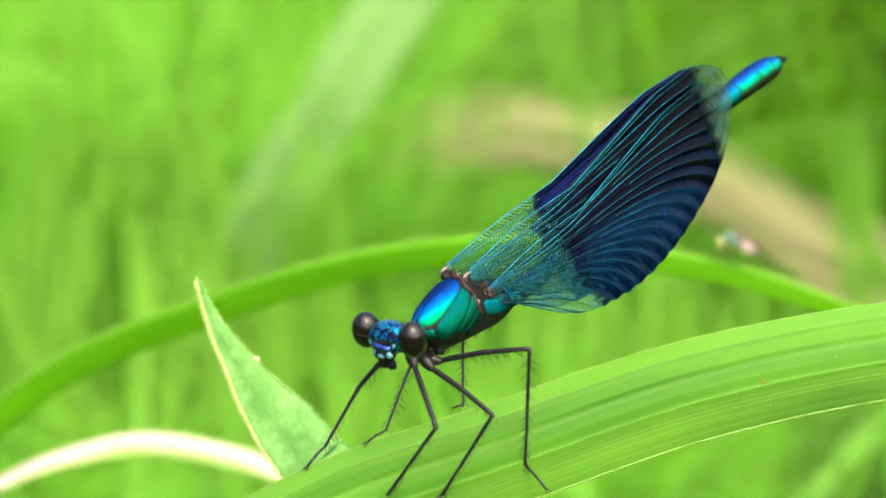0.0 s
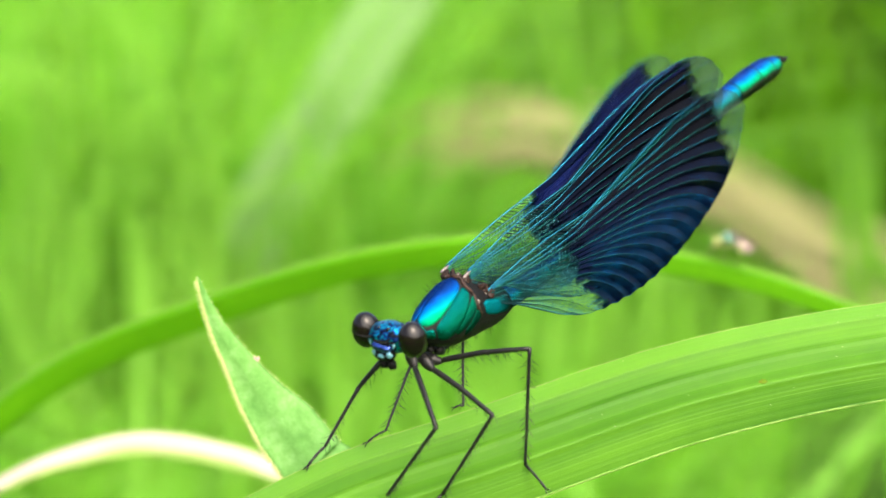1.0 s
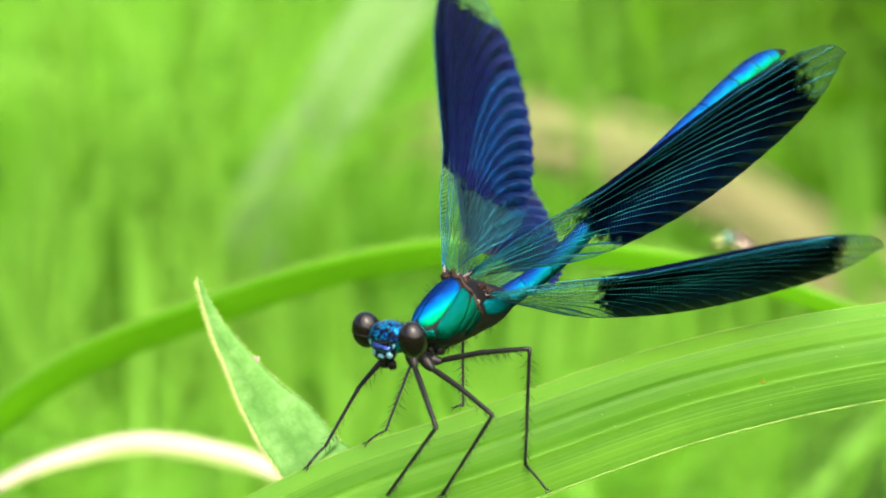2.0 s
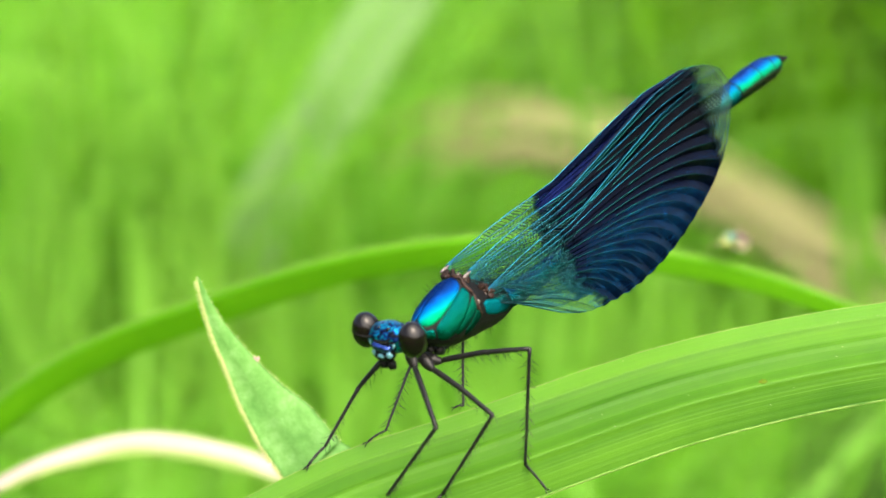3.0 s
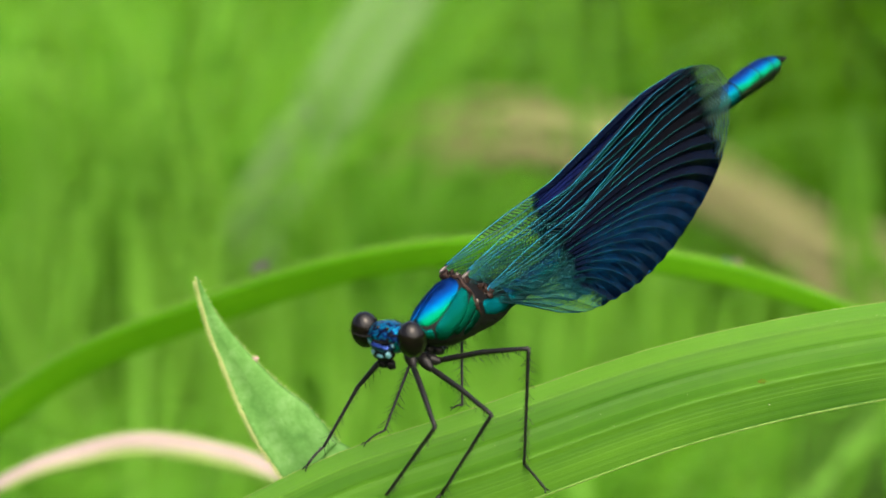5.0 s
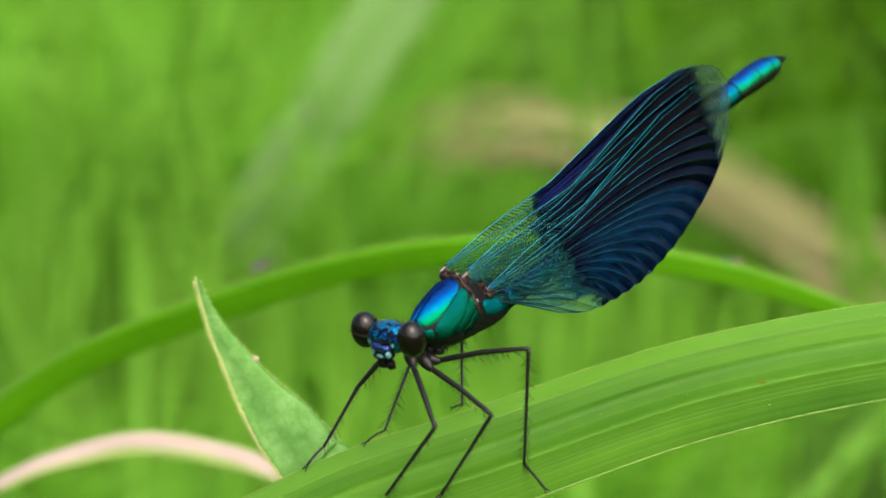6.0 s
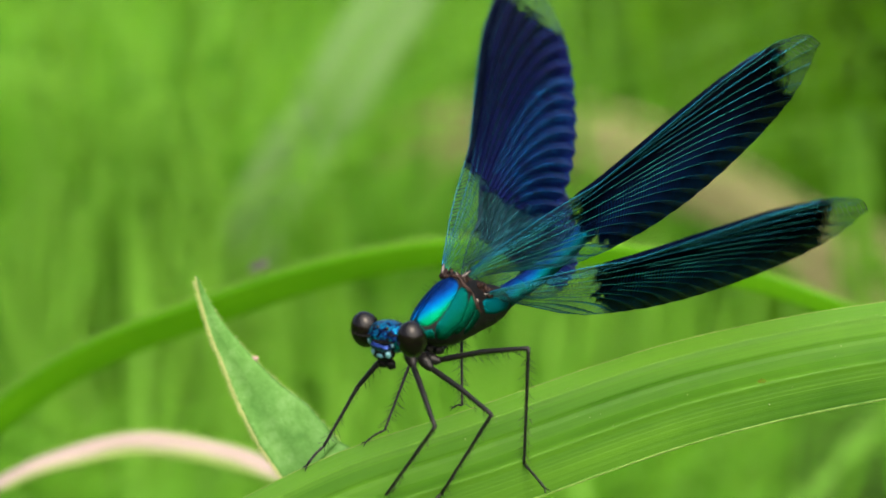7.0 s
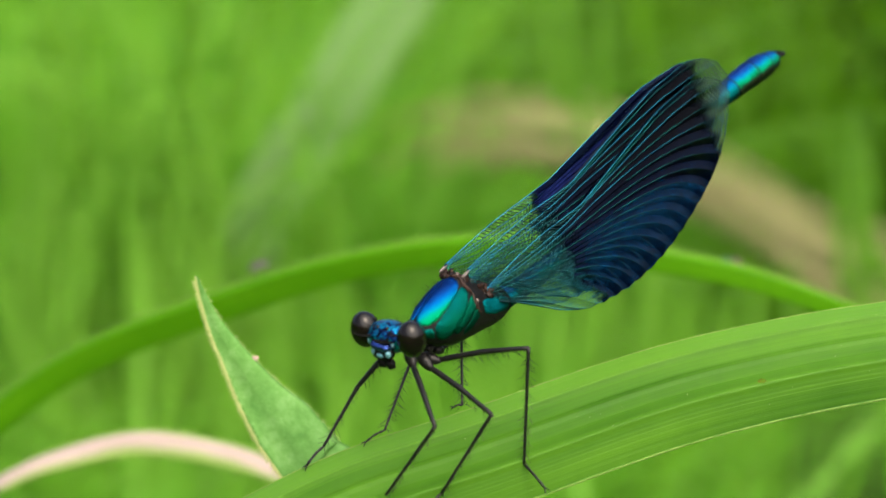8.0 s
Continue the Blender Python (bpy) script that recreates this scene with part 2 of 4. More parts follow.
def nettle_material():
    """A soft downy leaf: mottled pale green with sunken net veins."""
    m = Nodes("hairy_leaf")
    uv = m.add("TexCoord").outputs["UV"]
    warp = m.tree.nodes.new("ShaderNodeVectorMath")
    warp.operation = "ADD"
    tint = m.add("TexNoise", Scale=700.0, Detail=3.0)
    m.link(uv, tint.inputs["Vector"])
    small = m.tree.nodes.new("ShaderNodeVectorMath")
    small.operation = "SCALE"
    small.inputs["Scale"].default_value = 0.0009
    m.link(tint.outputs["Color"], small.inputs[0])
    m.link(uv, warp.inputs[0])
    m.link(small.outputs[0], warp.inputs[1])
    cells = m.add("TexVoronoi", Scale=800.0)
    cells.feature = "DISTANCE_TO_EDGE"
    m.link(warp.outputs[0], cells.inputs["Vector"])
    net = m.smooth(cells.outputs["Distance"], 0.0, 0.32)
    blot = m.noise(uv, 380.0, 4.0)
    fine = m.noise(uv, 4200.0, 4.0)
    f = m.math("ADD", m.math("MULTIPLY", net, 0.07), m.math("ADD", m.math("MULTIPLY", blot, 0.62), m.math("MULTIPLY", fine, 0.32)))
    col = m.ramp(f, [(0.34, (0.065, 0.20, 0.032)), (0.5, (0.115, 0.285, 0.06)), (0.66, (0.18, 0.36, 0.11))])
    m.link(col, m.bsdf.inputs["Base Color"])
    m.set(Roughness=0.7)
    m.bsdf.inputs["Specular IOR Level"].default_value = 0.2
    m.bump(m.math("ADD", net, m.math("MULTIPLY", fine, 0.6)), 0.3, 0.00012)
    t = m.add("BsdfTranslucent")
    m.link(m.mix(0.5, col, (0.24, 0.5, 0.1)), t.inputs["Color"])
    mx = m.add("MixShader", Fac=0.35)
    m.link(m.bsdf.outputs[0], mx.inputs[1])
    m.link(t.outputs[0], mx.inputs[2])
    m.link(mx.outputs[0], m.out.inputs[0])
    return m.mat


HAIRY = nettle_material()
HAIR_EDGE = leaf_material("hairy_margin", (0.28, 0.36, 0.09), (0.48, 0.52, 0.22), (0.45, 0.55, 0.22), 0.3, 0.6)
DUST = plain_material("pollen", (0.3, 0.34, 0.16), (0.5, 0.52, 0.32), 2000.0, 0.7)
RUST = plain_material("rust_spot", (0.05, 0.115, 0.005), (0.085, 0.09, 0.008), 4000.0, 0.8, gloss=0.05)
PINK_SPOT = plain_material("pink_spot", (0.25, 0.16, 0.13), (0.42, 0.30, 0.26), 2000.0, 0.6)


def dry_material():
    """A withered leaf: pinkish cream along its middle, still green at both edges."""
    m = Nodes("dry_leaf")
    uv = m.add("TexCoord").outputs["UV"]
    sep = m.add("SeparateXYZ")
    m.link(uv, sep.inputs[0])
    stretch = m.add("Mapping")
    stretch.inputs["Scale"].default_value = (60, 2500, 1)
    m.link(uv, stretch.inputs["Vector"])
    lines = m.noise(stretch.outputs[0], 1.0, 3.0)
    cream = m.ramp(lines, [(0.3, (0.25, 0.19, 0.165)), (0.7, (0.42, 0.34, 0.305))])
    side = m.math("ADD", m.math("ABSOLUTE", m.math("ADD", sep.outputs[1], 0.0002)), m.math("MULTIPLY", m.math("SUBTRACT", m.noise(uv, 150.0), 0.5), 0.001))
    col = m.mix(m.smooth(side, 0.0005, 0.0017), cream, (0.20, 0.31, 0.06))
    m.link(col, m.bsdf.inputs["Base Color"])
    m.set(Roughness=0.6)
    m.bump(lines, 0.3, 0.0001)
    t = m.add("BsdfTranslucent")
    m.link(col, t.inputs["Color"])
    mx = m.add("MixShader", Fac=0.25)
    m.link(m.bsdf.outputs[0], mx.inputs[1])
    m.link(t.outputs[0], mx.inputs[2])
    m.link(mx.outputs[0], m.out.inputs[0])
    return m.mat


DRY = dry_material()
STRAW = leaf_material("straw_leaf", (0.145, 0.15, 0.048), (0.23, 0.22, 0.095), (0.26, 0.26, 0.08), 0.35, 0.6)
PALE_BLADE = leaf_material("pale_blade", (0.155, 0.31, 0.08), (0.235, 0.39, 0.15), (0.29, 0.49, 0.15), 0.35, 0.5)
BLADE = leaf_material("green_blade", (0.07, 0.21, 0.006), (0.12, 0.30, 0.014), (0.21, 0.50, 0.01), 0.5)
BRIGHT_BLADE = leaf_material("lime_blade", (0.114, 0.30, 0.013), (0.168, 0.38, 0.037), (0.26, 0.55, 0.026), 0.5, 0.6)
# darker, middle and lighter copies of one grass; sunlit and dim areas are painted in
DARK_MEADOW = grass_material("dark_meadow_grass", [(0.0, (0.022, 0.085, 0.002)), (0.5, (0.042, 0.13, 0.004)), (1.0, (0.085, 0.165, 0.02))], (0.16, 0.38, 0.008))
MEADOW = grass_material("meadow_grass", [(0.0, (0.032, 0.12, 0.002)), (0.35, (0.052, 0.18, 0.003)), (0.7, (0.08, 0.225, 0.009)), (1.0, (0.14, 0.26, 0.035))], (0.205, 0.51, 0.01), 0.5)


LIT_MEADOW = grass_material("lit_meadow_grass", [(0.0, (0.09, 0.29, 0.010)), (0.5, (0.155, 0.39, 0.026)), (1.0, (0.23, 0.46, 0.085))], (0.29, 0.61, 0.045), 0.55)


# ---- mesh helpers ----
def mesh_of(name, bm, material):
    me = bpy.data.meshes.new(name)
    bmesh.ops.recalc_face_normals(bm, faces=bm.faces) if len(bm.faces) < 6000 else None
    bm.to_mesh(me)
    bm.free()
    me.materials.append(material)
    for poly in me.polygons:
        poly.use_smooth = True
    return me


def part(name, bm, material, parent, label=""):
    ob = new(name, mesh_of(name, bm, material))
    ob.parent = parent
    if label:
        tagged(ob, label)
    return ob


def spline(points, t):
    """Catmull-Rom through points (any size of tuple), t from 0 to 1."""
    n = len(points) - 1
    i = min(int(t * n), n - 1)
    f = t * n - i
    p = [np.array(points[min(max(j, 0), n)], float) for j in (i - 1, i, i + 1, i + 2)]
    if i == 0:
        p[0] = 2 * p[1] - p[2]
    if i == n - 1:
        p[3] = 2 * p[2] - p[1]
    return 0.5 * (2 * p[1] + (p[2] - p[0]) * f + (2 * p[0] - 5 * p[1] + 4 * p[2] - p[3]) * f * f + (3 * p[1] - p[0] - 3 * p[2] + p[3]) * f ** 3)


def ring_tube(bm, rings):
    """Joins rings of points into a closed skin."""
    rows = [[bm.verts.new(p) for p in ring] for ring in rings]
    n = len(rows[0])
    for a, b in zip(rows[:-1], rows[1:]):
        for i in range(n):
            bm.faces.new((a[i], a[(i + 1) % n], b[(i + 1) % n], b[i]))
    bm.faces.new(rows[0][::-1])
    bm.faces.new(rows[-1])


def tube(bm, points, radii, n=8):
    """A round tapering tube along points (Vectors)."""
    rings = []
    side = None
    for i, p in enumerate(points):
        t = (points[min(i + 1, len(points) - 1)] - points[max(i - 1, 0)]).normalized()
        if side is None:
            side = t.orthogonal().normalized()
        side = (side - t * side.dot(t)).normalized()
        up = t.cross(side)
        rings.append([p + (side * math.cos(a) + up * math.sin(a)) * radii[i] for a in (2 * math.pi * k / n for k in range(n))])
    ring_tube(bm, rings)


def blob(bm, centre, radii, turn=None, seg=20, rings=12, shape=None):
    """An ellipsoid, shaped by a function of the unit direction."""
    rows = []
    for j in range(rings + 1):
        a = math.pi * (j + 0.02) / (rings + 0.04)
        row = []
        for k in range(seg):
            b = 2 * math.pi * k / seg
            d = Vector((math.sin(a) * math.cos(b), math.sin(a) * math.sin(b), math.cos(a)))
            s = shape(d) if shape else 1.0
            v = Vector((d.x * radii[0], d.y * radii[1], d.z * radii[2])) * s
            if turn:
                v = turn @ v
            row.append(Vector(centre) + v)
        rows.append(row)
    ring_tube(bm, rows)


def mm(x, y, z):
    return Vector((x * MM, y * MM, z * MM))


class Strap:
    """A strap leaf: a line and an across direction in stage mm, half widths along t, the relief of its section, teeth(i, side) on its edges."""

    def __init__(self, points, width, across, profile, thick=0.22, teeth=None):
        self.points, self.width, self.across, self.profile, self.thick, self.teeth = points, width, across, profile, thick, teeth

    def axes(self, t):
        c = spline(self.points, t)
        tan = spline(self.points, min(1, t + 0.004)) - spline(self.points, max(0, t - 0.004))
        tan /= np.linalg.norm(tan)
        wv = np.array(self.across(t), float)
        wv = wv - tan * wv.dot(tan)
        wv /= np.linalg.norm(wv)
        nv = np.cross(tan, wv)
        return c, wv, (-nv if nv[1] > 0 else nv)

    def spot(self, t, w, lift=0.0):
        c, wv, nv = self.axes(t)
        h = self.width(t)
        return S(*(c + wv * (w * h) + nv * (self.profile(w) * h + lift)))

    def skin(self, per=14, cols=17):
        bm = bmesh.new()
        uvl = bm.loops.layers.uv.new("UVMap")
        n = (len(self.points) - 1) * per
        top, low, uvs = [], [], {}
        length, last = 0.0, None
        for i in range(n + 1):
            t = i / n
            c, wv, nv = self.axes(t)
            length += 0 if last is None else np.linalg.norm(c - last)
            last = c
            h = self.width(t)
            ra, rb = [], []
            for k in range(cols):
                w = -1 + 2 * k / (cols - 1)
                hh = h * (1 + self.teeth(i, w)) if self.teeth and abs(w) == 1 else h
                q = c + wv * (w * hh) + nv * (self.profile(w) * h)
                th = self.thick * (0.25 + 0.75 * (1 - w * w)) * min(1, h)
                va, vb = bm.verts.new(S(*(q + nv * th / 2))), bm.verts.new(S(*(q - nv * th / 2)))
                uvs[va] = uvs[vb] = (length * MM, w * h * MM)
                ra.append(va)
                rb.append(vb)
            top.append(ra)
            low.append(rb)
        for i in range(n):
            for k in range(cols - 1):
                bm.faces.new((top[i][k], top[i][k + 1], top[i + 1][k + 1], top[i + 1][k]))
                bm.faces.new((low[i][k], low[i + 1][k], low[i + 1][k + 1], low[i][k + 1]))
            for k in (0, cols - 1):
                bm.faces.new((top[i][k], top[i + 1][k], low[i + 1][k], low[i][k]))
        for i in (0, n):
            for k in range(cols - 1):
                bm.faces.new((top[i][k], top[i][k + 1], low[i][k + 1], low[i][k]))
        for f in bm.faces:
            for lp in f.loops:
                lp[uvl].uv = uvs[lp.vert]
        return bm

    def cord(self, w, radius, t0, t1, steps, wobble=0.0, lift=0.0):
        """A rib or margin that runs along the leaf."""
        bm = bmesh.new()
        rnd = random.Random(int(w * 100) + 7)
        pts = [self.spot(t0 + (t1 - t0) * i / steps, w, lift) for i in range(steps + 1)]
        tube(bm, pts, [radius * MM * (1 + rnd.uniform(-wobble, wobble)) for _ in pts], 6)
        return bm


def leaf_thing(name, bm, material, label, category, group=""):
    ob = new(name, mesh_of(name, bm, material))
    return tagged(ob, label, category, group)


def piece(t, stops):
    """Straight steps between (t, value) stops."""
    for (a, va), (b, vb) in zip(stops[:-1], stops[1:]):
        if t <= b:
            return va + (vb - va) * max(0.0, (t - a) / (b - a))
    return stops[-1][1]


# ---- ground and meadow ----
def ground():
    m = Nodes("meadow_soil")
    pos = m.add("TexCoord").outputs["Object"]
    f = m.math("ADD", m.math("MULTIPLY", m.noise(pos, 3.0, 6.0), 0.6), m.math("MULTIPLY", m.noise(pos, 60.0, 5.0), 0.4))
    m.link(m.ramp(f, [(0.3, (0.016, 0.036, 0.006)), (0.55, (0.03, 0.08, 0.008)), (0.8, (0.06, 0.12, 0.016))]), m.bsdf.inputs["Base Color"])
    m.set(Roughness=0.95)
    m.bsdf.inputs["Specular IOR Level"].default_value = 0.05
    m.bump(f, 0.8, 0.02)
    bm = bmesh.new()
    steps = [-300, -60, -15, -5, -2, -1, -0.5, 0, 0.5, 1, 1.5, 2, 3, 5, 8, 15, 30, 60, 120, 300]
    grid = [[bm.verts.new((x, y, 0.02 * noise.noise(Vector((x, y, 0))) + 0.03 * max(0, y - 3) ** 0.8)) for x in steps] for y in steps]
    for j in range(len(steps) - 1):
        for i in range(len(steps) - 1):
            bm.faces.new((grid[j][i], grid[j][i + 1], grid[j + 1][i + 1], grid[j + 1][i]))
    tagged(new("ground", mesh_of("ground", bm, m.mat)), "grassy meadow ground of mixed green", "ground", kind="structure")


def meadow(name, seed, count, left, right, near, far, tall, wide, label, material, clear=0.0, steps=8):
    """Loose grass that thins out towards its borders, with a clearing round the insect: curved, folded blades in one mesh."""
    rnd = random.Random(seed)
    verts, faces = [], []
    for _ in range(count):
        x, y = rnd.uniform(left, right), rnd.uniform(near, far)
        border = min(x - left, right - x, y - near, far - y) * 2.2 + 0.7 * noise.noise(Vector((x * 1.7, y * 1.7, seed + 3)))
        if x * x + y * y < clear * clear or rnd.random() > border or noise.noise(Vector((x * 1.3, y * 1.3, seed))) < -0.32:
            continue
        h, w = tall * rnd.uniform(0.55, 1.15), wide * rnd.uniform(0.5, 1.2)
        az, lean, bend = rnd.uniform(0, 6.283), rnd.uniform(0.0, 0.95), rnd.uniform(0.2, 1.5)
        face = az + rnd.uniform(-0.6, 0.6)
        side = Vector((-math.sin(face), math.cos(face), 0)) * w
        out = Vector((math.cos(az), math.sin(az), 0))
        base = len(verts)
        for i in range(steps + 1):
            t = i / steps
            c = Vector((x, y, 0.0)) + out * h * (lean * t + bend * t * t * t * 0.7) + Vector((0, 0, h * (t - 0.28 * bend * t ** 3)))
            k = (0.55 + 0.6 * t) if t < 0.45 else 0.82 * (1 - ((t - 0.45) / 0.55) ** 2) + 0.02
            fold = out * w * 0.25 * k
            verts += [c - side * k * 0.5, c + fold, c + side * k * 0.5]
            if i:
                a = base + 3 * i
                faces += [(a - 3, a - 2, a + 1, a), (a - 2, a - 1, a + 2, a + 1)]
    me = bpy.data.meshes.new(name)
    me.from_pydata(verts, [], faces)
    me.materials.append(material)
    for poly in me.polygons:
        poly.use_smooth = True
    tagged(new(name, me), label, "grass", kind="stuff")


ground()
meadow("meadow_grass", 3, 30000, -3.2, 3.2, -2.6, 2.9, 0.46, 0.0065, "tall fresh green meadow grass blades", MEADOW, 1.6, 6)
# the left grass has its sunlight in the colour, right and far are dimmed
meadow("lit_meadow_grass", 8, 34000, -2.3, 0.0, 0.9, 3.3, 0.46, 0.006, "tall meadow grass blades coloured yellowish green as if sunlit", LIT_MEADOW, 1.25, 6)
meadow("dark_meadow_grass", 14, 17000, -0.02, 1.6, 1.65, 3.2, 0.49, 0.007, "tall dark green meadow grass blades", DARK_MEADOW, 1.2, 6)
meadow("lit_short_grass", 19, 15000, -1.3, 0.15, 0.7, 2.1, 0.23, 0.006, "short grass between the tall blades, coloured yellowish green as if sunlit", LIT_MEADOW, 0.7, 5)
meadow("short_grass", 11, 62000, -3.4, 3.4, -2.6, 3.0, 0.2, 0.008, "short fresh green grass between the tall blades", MEADOW, 0.9, 4)
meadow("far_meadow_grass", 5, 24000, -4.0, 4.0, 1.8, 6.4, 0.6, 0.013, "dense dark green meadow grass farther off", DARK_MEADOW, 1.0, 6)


# ---- leaves round the insect ----
def at(px, py, y):
    k = (DIST / MM + y) / 3688.0
    return ((px - 784) * k, y, (441 - py) * k)


def fold(w):
    """Section of the sedge leaf: ridges, and a keel below which it turns under."""
    return piece(w, [(-1, -0.13), (-0.66, -0.015), (-0.55, 0.035), (-0.47, -0.03), (-0.2, -0.04), (-0.08, -0.005), (0.0, -0.035), (0.2, -0.04), (0.42, 0.02), (0.49, 0.035), (0.55, -0.04), (0.75, -0.22), (1.0, -0.46)])


SEDGE_LINE = [(-62, -9, -62), (-38, -6, -36.85), (-20.6, -3.5, -25.75), (-8.2, -2, -19.25), (3.2, 0, -15.55), (19.4, 3.5, -10.45), (36.3, 7.5, -7.35), (52, 11, -6.35), (80, 16, -13.85), (110, 22, -60), (122, 26, -200), (124, 28, -330), (124, 28, -452)]
SEDGE_LEAF = Strap(SEDGE_LINE, lambda t: piece(t, [(0, 0.2), (0.10, 3.05), (0.2, 4.28), (0.35, 4.37), (0.6, 4.18), (0.8, 3.25), (1, 2.4)]), lambda t: (0.28, -0.62, -0.74), fold, 0.3,
                   lambda i, w: 0.006 * math.sin(i * 2.1) + 0.005 * math.sin(i * 5.3))
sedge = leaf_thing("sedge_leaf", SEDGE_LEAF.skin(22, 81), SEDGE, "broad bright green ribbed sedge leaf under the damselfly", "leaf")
for w, r in ((-0.55, 0.08), (0.49, 0.05)):
    part("rib", SEDGE_LEAF.cord(w, r, 0.08, 0.8, 150, 0.1, 0.02), SEDGE_RIB, sedge, "raised yellowish leaf rib")
for w in (-1, 1):
    part("margin", SEDGE_LEAF.cord(w, 0.07, 0.06, 0.8, 620, 0.35), SEDGE_EDGE, sedge, "pale rough leaf margin")



RUST_T, RUST_W = 0.4425, 0.41


def leaf_dust():
    bm = bmesh.new()
    rnd = random.Random(21)
    for _ in range(46):
        p = SEDGE_LEAF.spot(rnd.uniform(0.2, 0.56), rnd.uniform(-0.97, 0.97), 0.16)
        r = rnd.uniform(0.015, 0.038) * MM
        blob(bm, p, (r, r * rnd.uniform(0.5, 1.0), r * rnd.uniform(0.5, 1.0)), None, 6, 4)
    tagged(part("pollen_grain", bm, DUST, sedge, "pale specks of pollen on the leaf"), kind="stuff")
    bm = bmesh.new()
    a, b, c = (SEDGE_LEAF.spot(t, w, 0.15) for t, w in ((RUST_T, RUST_W), (RUST_T + 0.003, RUST_W), (RUST_T, RUST_W + 0.05)))
    along, over = (b - a).normalized(), (c - a).normalized()
    flat = Matrix((along, over, along.cross(over))).transposed()
    blob(bm, a, (0.34 * MM, 0.24 * MM, 0.03 * MM), flat, 18, 8, lambda d: 1 + 0.25 * math.sin(d.x * 5 + 1) * math.cos(d.y * 6))
    part("rust_spot", bm, RUST, sedge, "small orange-brown rust spot")


leaf_dust()

ARCH_LINE = [(-130.8, 140.0, -537.9), (-128.3, 137.6, -409.4), (-119.4, 130.4, -176.4), (-91.0, 118.5, -56.2), (-57.1, 107.8, -20.5), (-26.8, 97.1, -6.3), (1.1, 88.8, 0.2), (28.2, 90.0, -1.4), (48.8, 94.7, -7.1), (73.8, 99.5, -18.3), (101.1, 104.3, -35.7)]
ARCH_LEAF = Strap(ARCH_LINE, lambda t: piece(t, [(0, 2.6), (0.3, 2.3), (0.4, 2.0), (0.5, 1.8), (0.6, 1.52), (0.8, 1.13), (1, 0.12)]), lambda t: (0.1, -0.45, -0.9), lambda w: -0.35 * abs(w + 0.3) if w < -0.3 else -0.85 * (w + 0.3), 0.3)
arch = leaf_thing("arching_grass_leaf", ARCH_LEAF.skin(12, 17), ARCH, "long green grass leaf bent into an arch", "leaf")
# the lit top rim is painted as a yellower cord along the upper edge
part("margin", ARCH_LEAF.cord(-1, 0.16, 0.02, 0.97, 120), SEDGE_EDGE, arch, "thin upper leaf edge, yellowish as if lit")
part("midrib", ARCH_LEAF.cord(-0.3, 0.16, 0.02, 0.97, 120), ARCH, arch, "keel of the leaf")

DRY_LINE = [(-98, 100, -452), (-97, 99, -300), (-91, 97, -128), at(-210, 985, 94), at(0, 855, 92), at(130, 803, 92), at(260, 780, 92), at(400, 802, 91), at(505, 840, 90), at(590, 890, 90)]
DRY_LEAF = Strap(DRY_LINE, lambda t: piece(t, [(0, 1.2), (0.35, 1.06), (0.44, 1.12), (0.56, 1.55), (0.7, 1.75), (0.8, 1.6), (0.9, 1.2), (1, 0.5)]), lambda t: (0.1, -0.6, -0.8), lambda w: -0.35 * w * w, 0.3)
withered = leaf_thing("withered_leaf", DRY_LEAF.skin(12, 17), DRY, "pale withered cream-coloured leaf bent in a bow", "leaf")
for w in (-1, 1):
    part("margin", DRY_LEAF.cord(w, 0.22, 0.02, 0.97, 90, 0.2), SEDGE_EDGE, withered, "yellow-green edge of the withered leaf")
part("midrib", DRY_LEAF.cord(0.1, 0.15, 0.02, 0.97, 90), DRY, withered, "midrib of the withered leaf")

HAIRY_LINE = [at(349, 490, 20), at(378, 565, 21), at(419, 635, 21.5), at(462, 700, 22), at(506, 753, 22), at(558, 820, 22), at(618, 900, 22.5), (-3, 25, -50), (-2, 26, -150), (-2, 27, -300), (-2, 27, -452)]


def hairy_width(t):
    return piece(t, [(0, 0.08), (0.1, 0.55), (0.2, 1.2), (0.3, 2.0), (0.4, 2.8), (0.5, 3.0), (0.6, 2.3), (0.66, 1.2), (0.72, 0.8), (1, 1.0)])


def toothed(i, w):
    return 0.08 * ((i * 5 % 7) / 7.0 - 0.4) if i < 120 else 0.0


HAIRY_LEAF = Strap(HAIRY_LINE, hairy_width, lambda t: (0.95, 0.35, 0.3), lambda w: 0.12 * math.sin(w * 2.6) - 0.12 * abs(w + 0.1), 0.3, toothed)
nettle = leaf_thing("pointed_leaf", HAIRY_LEAF.skin(18, 17), HAIRY, "upright pointed green leaf with pale hairy edges", "leaf")
for w, r, m_ in ((-1, 0.075, HAIR_EDGE), (1, 0.05, HAIRY)):
    part("margin", HAIRY_LEAF.cord(w, r, 0.0, 0.6, 130, 0.5), m_, nettle, "pale yellowish hairy leaf edge")
part("midrib", HAIRY_LEAF.cord(-0.1, 0.07, 0.05, 0.7, 80, 0.2), HAIRY, nettle, "thin midrib")


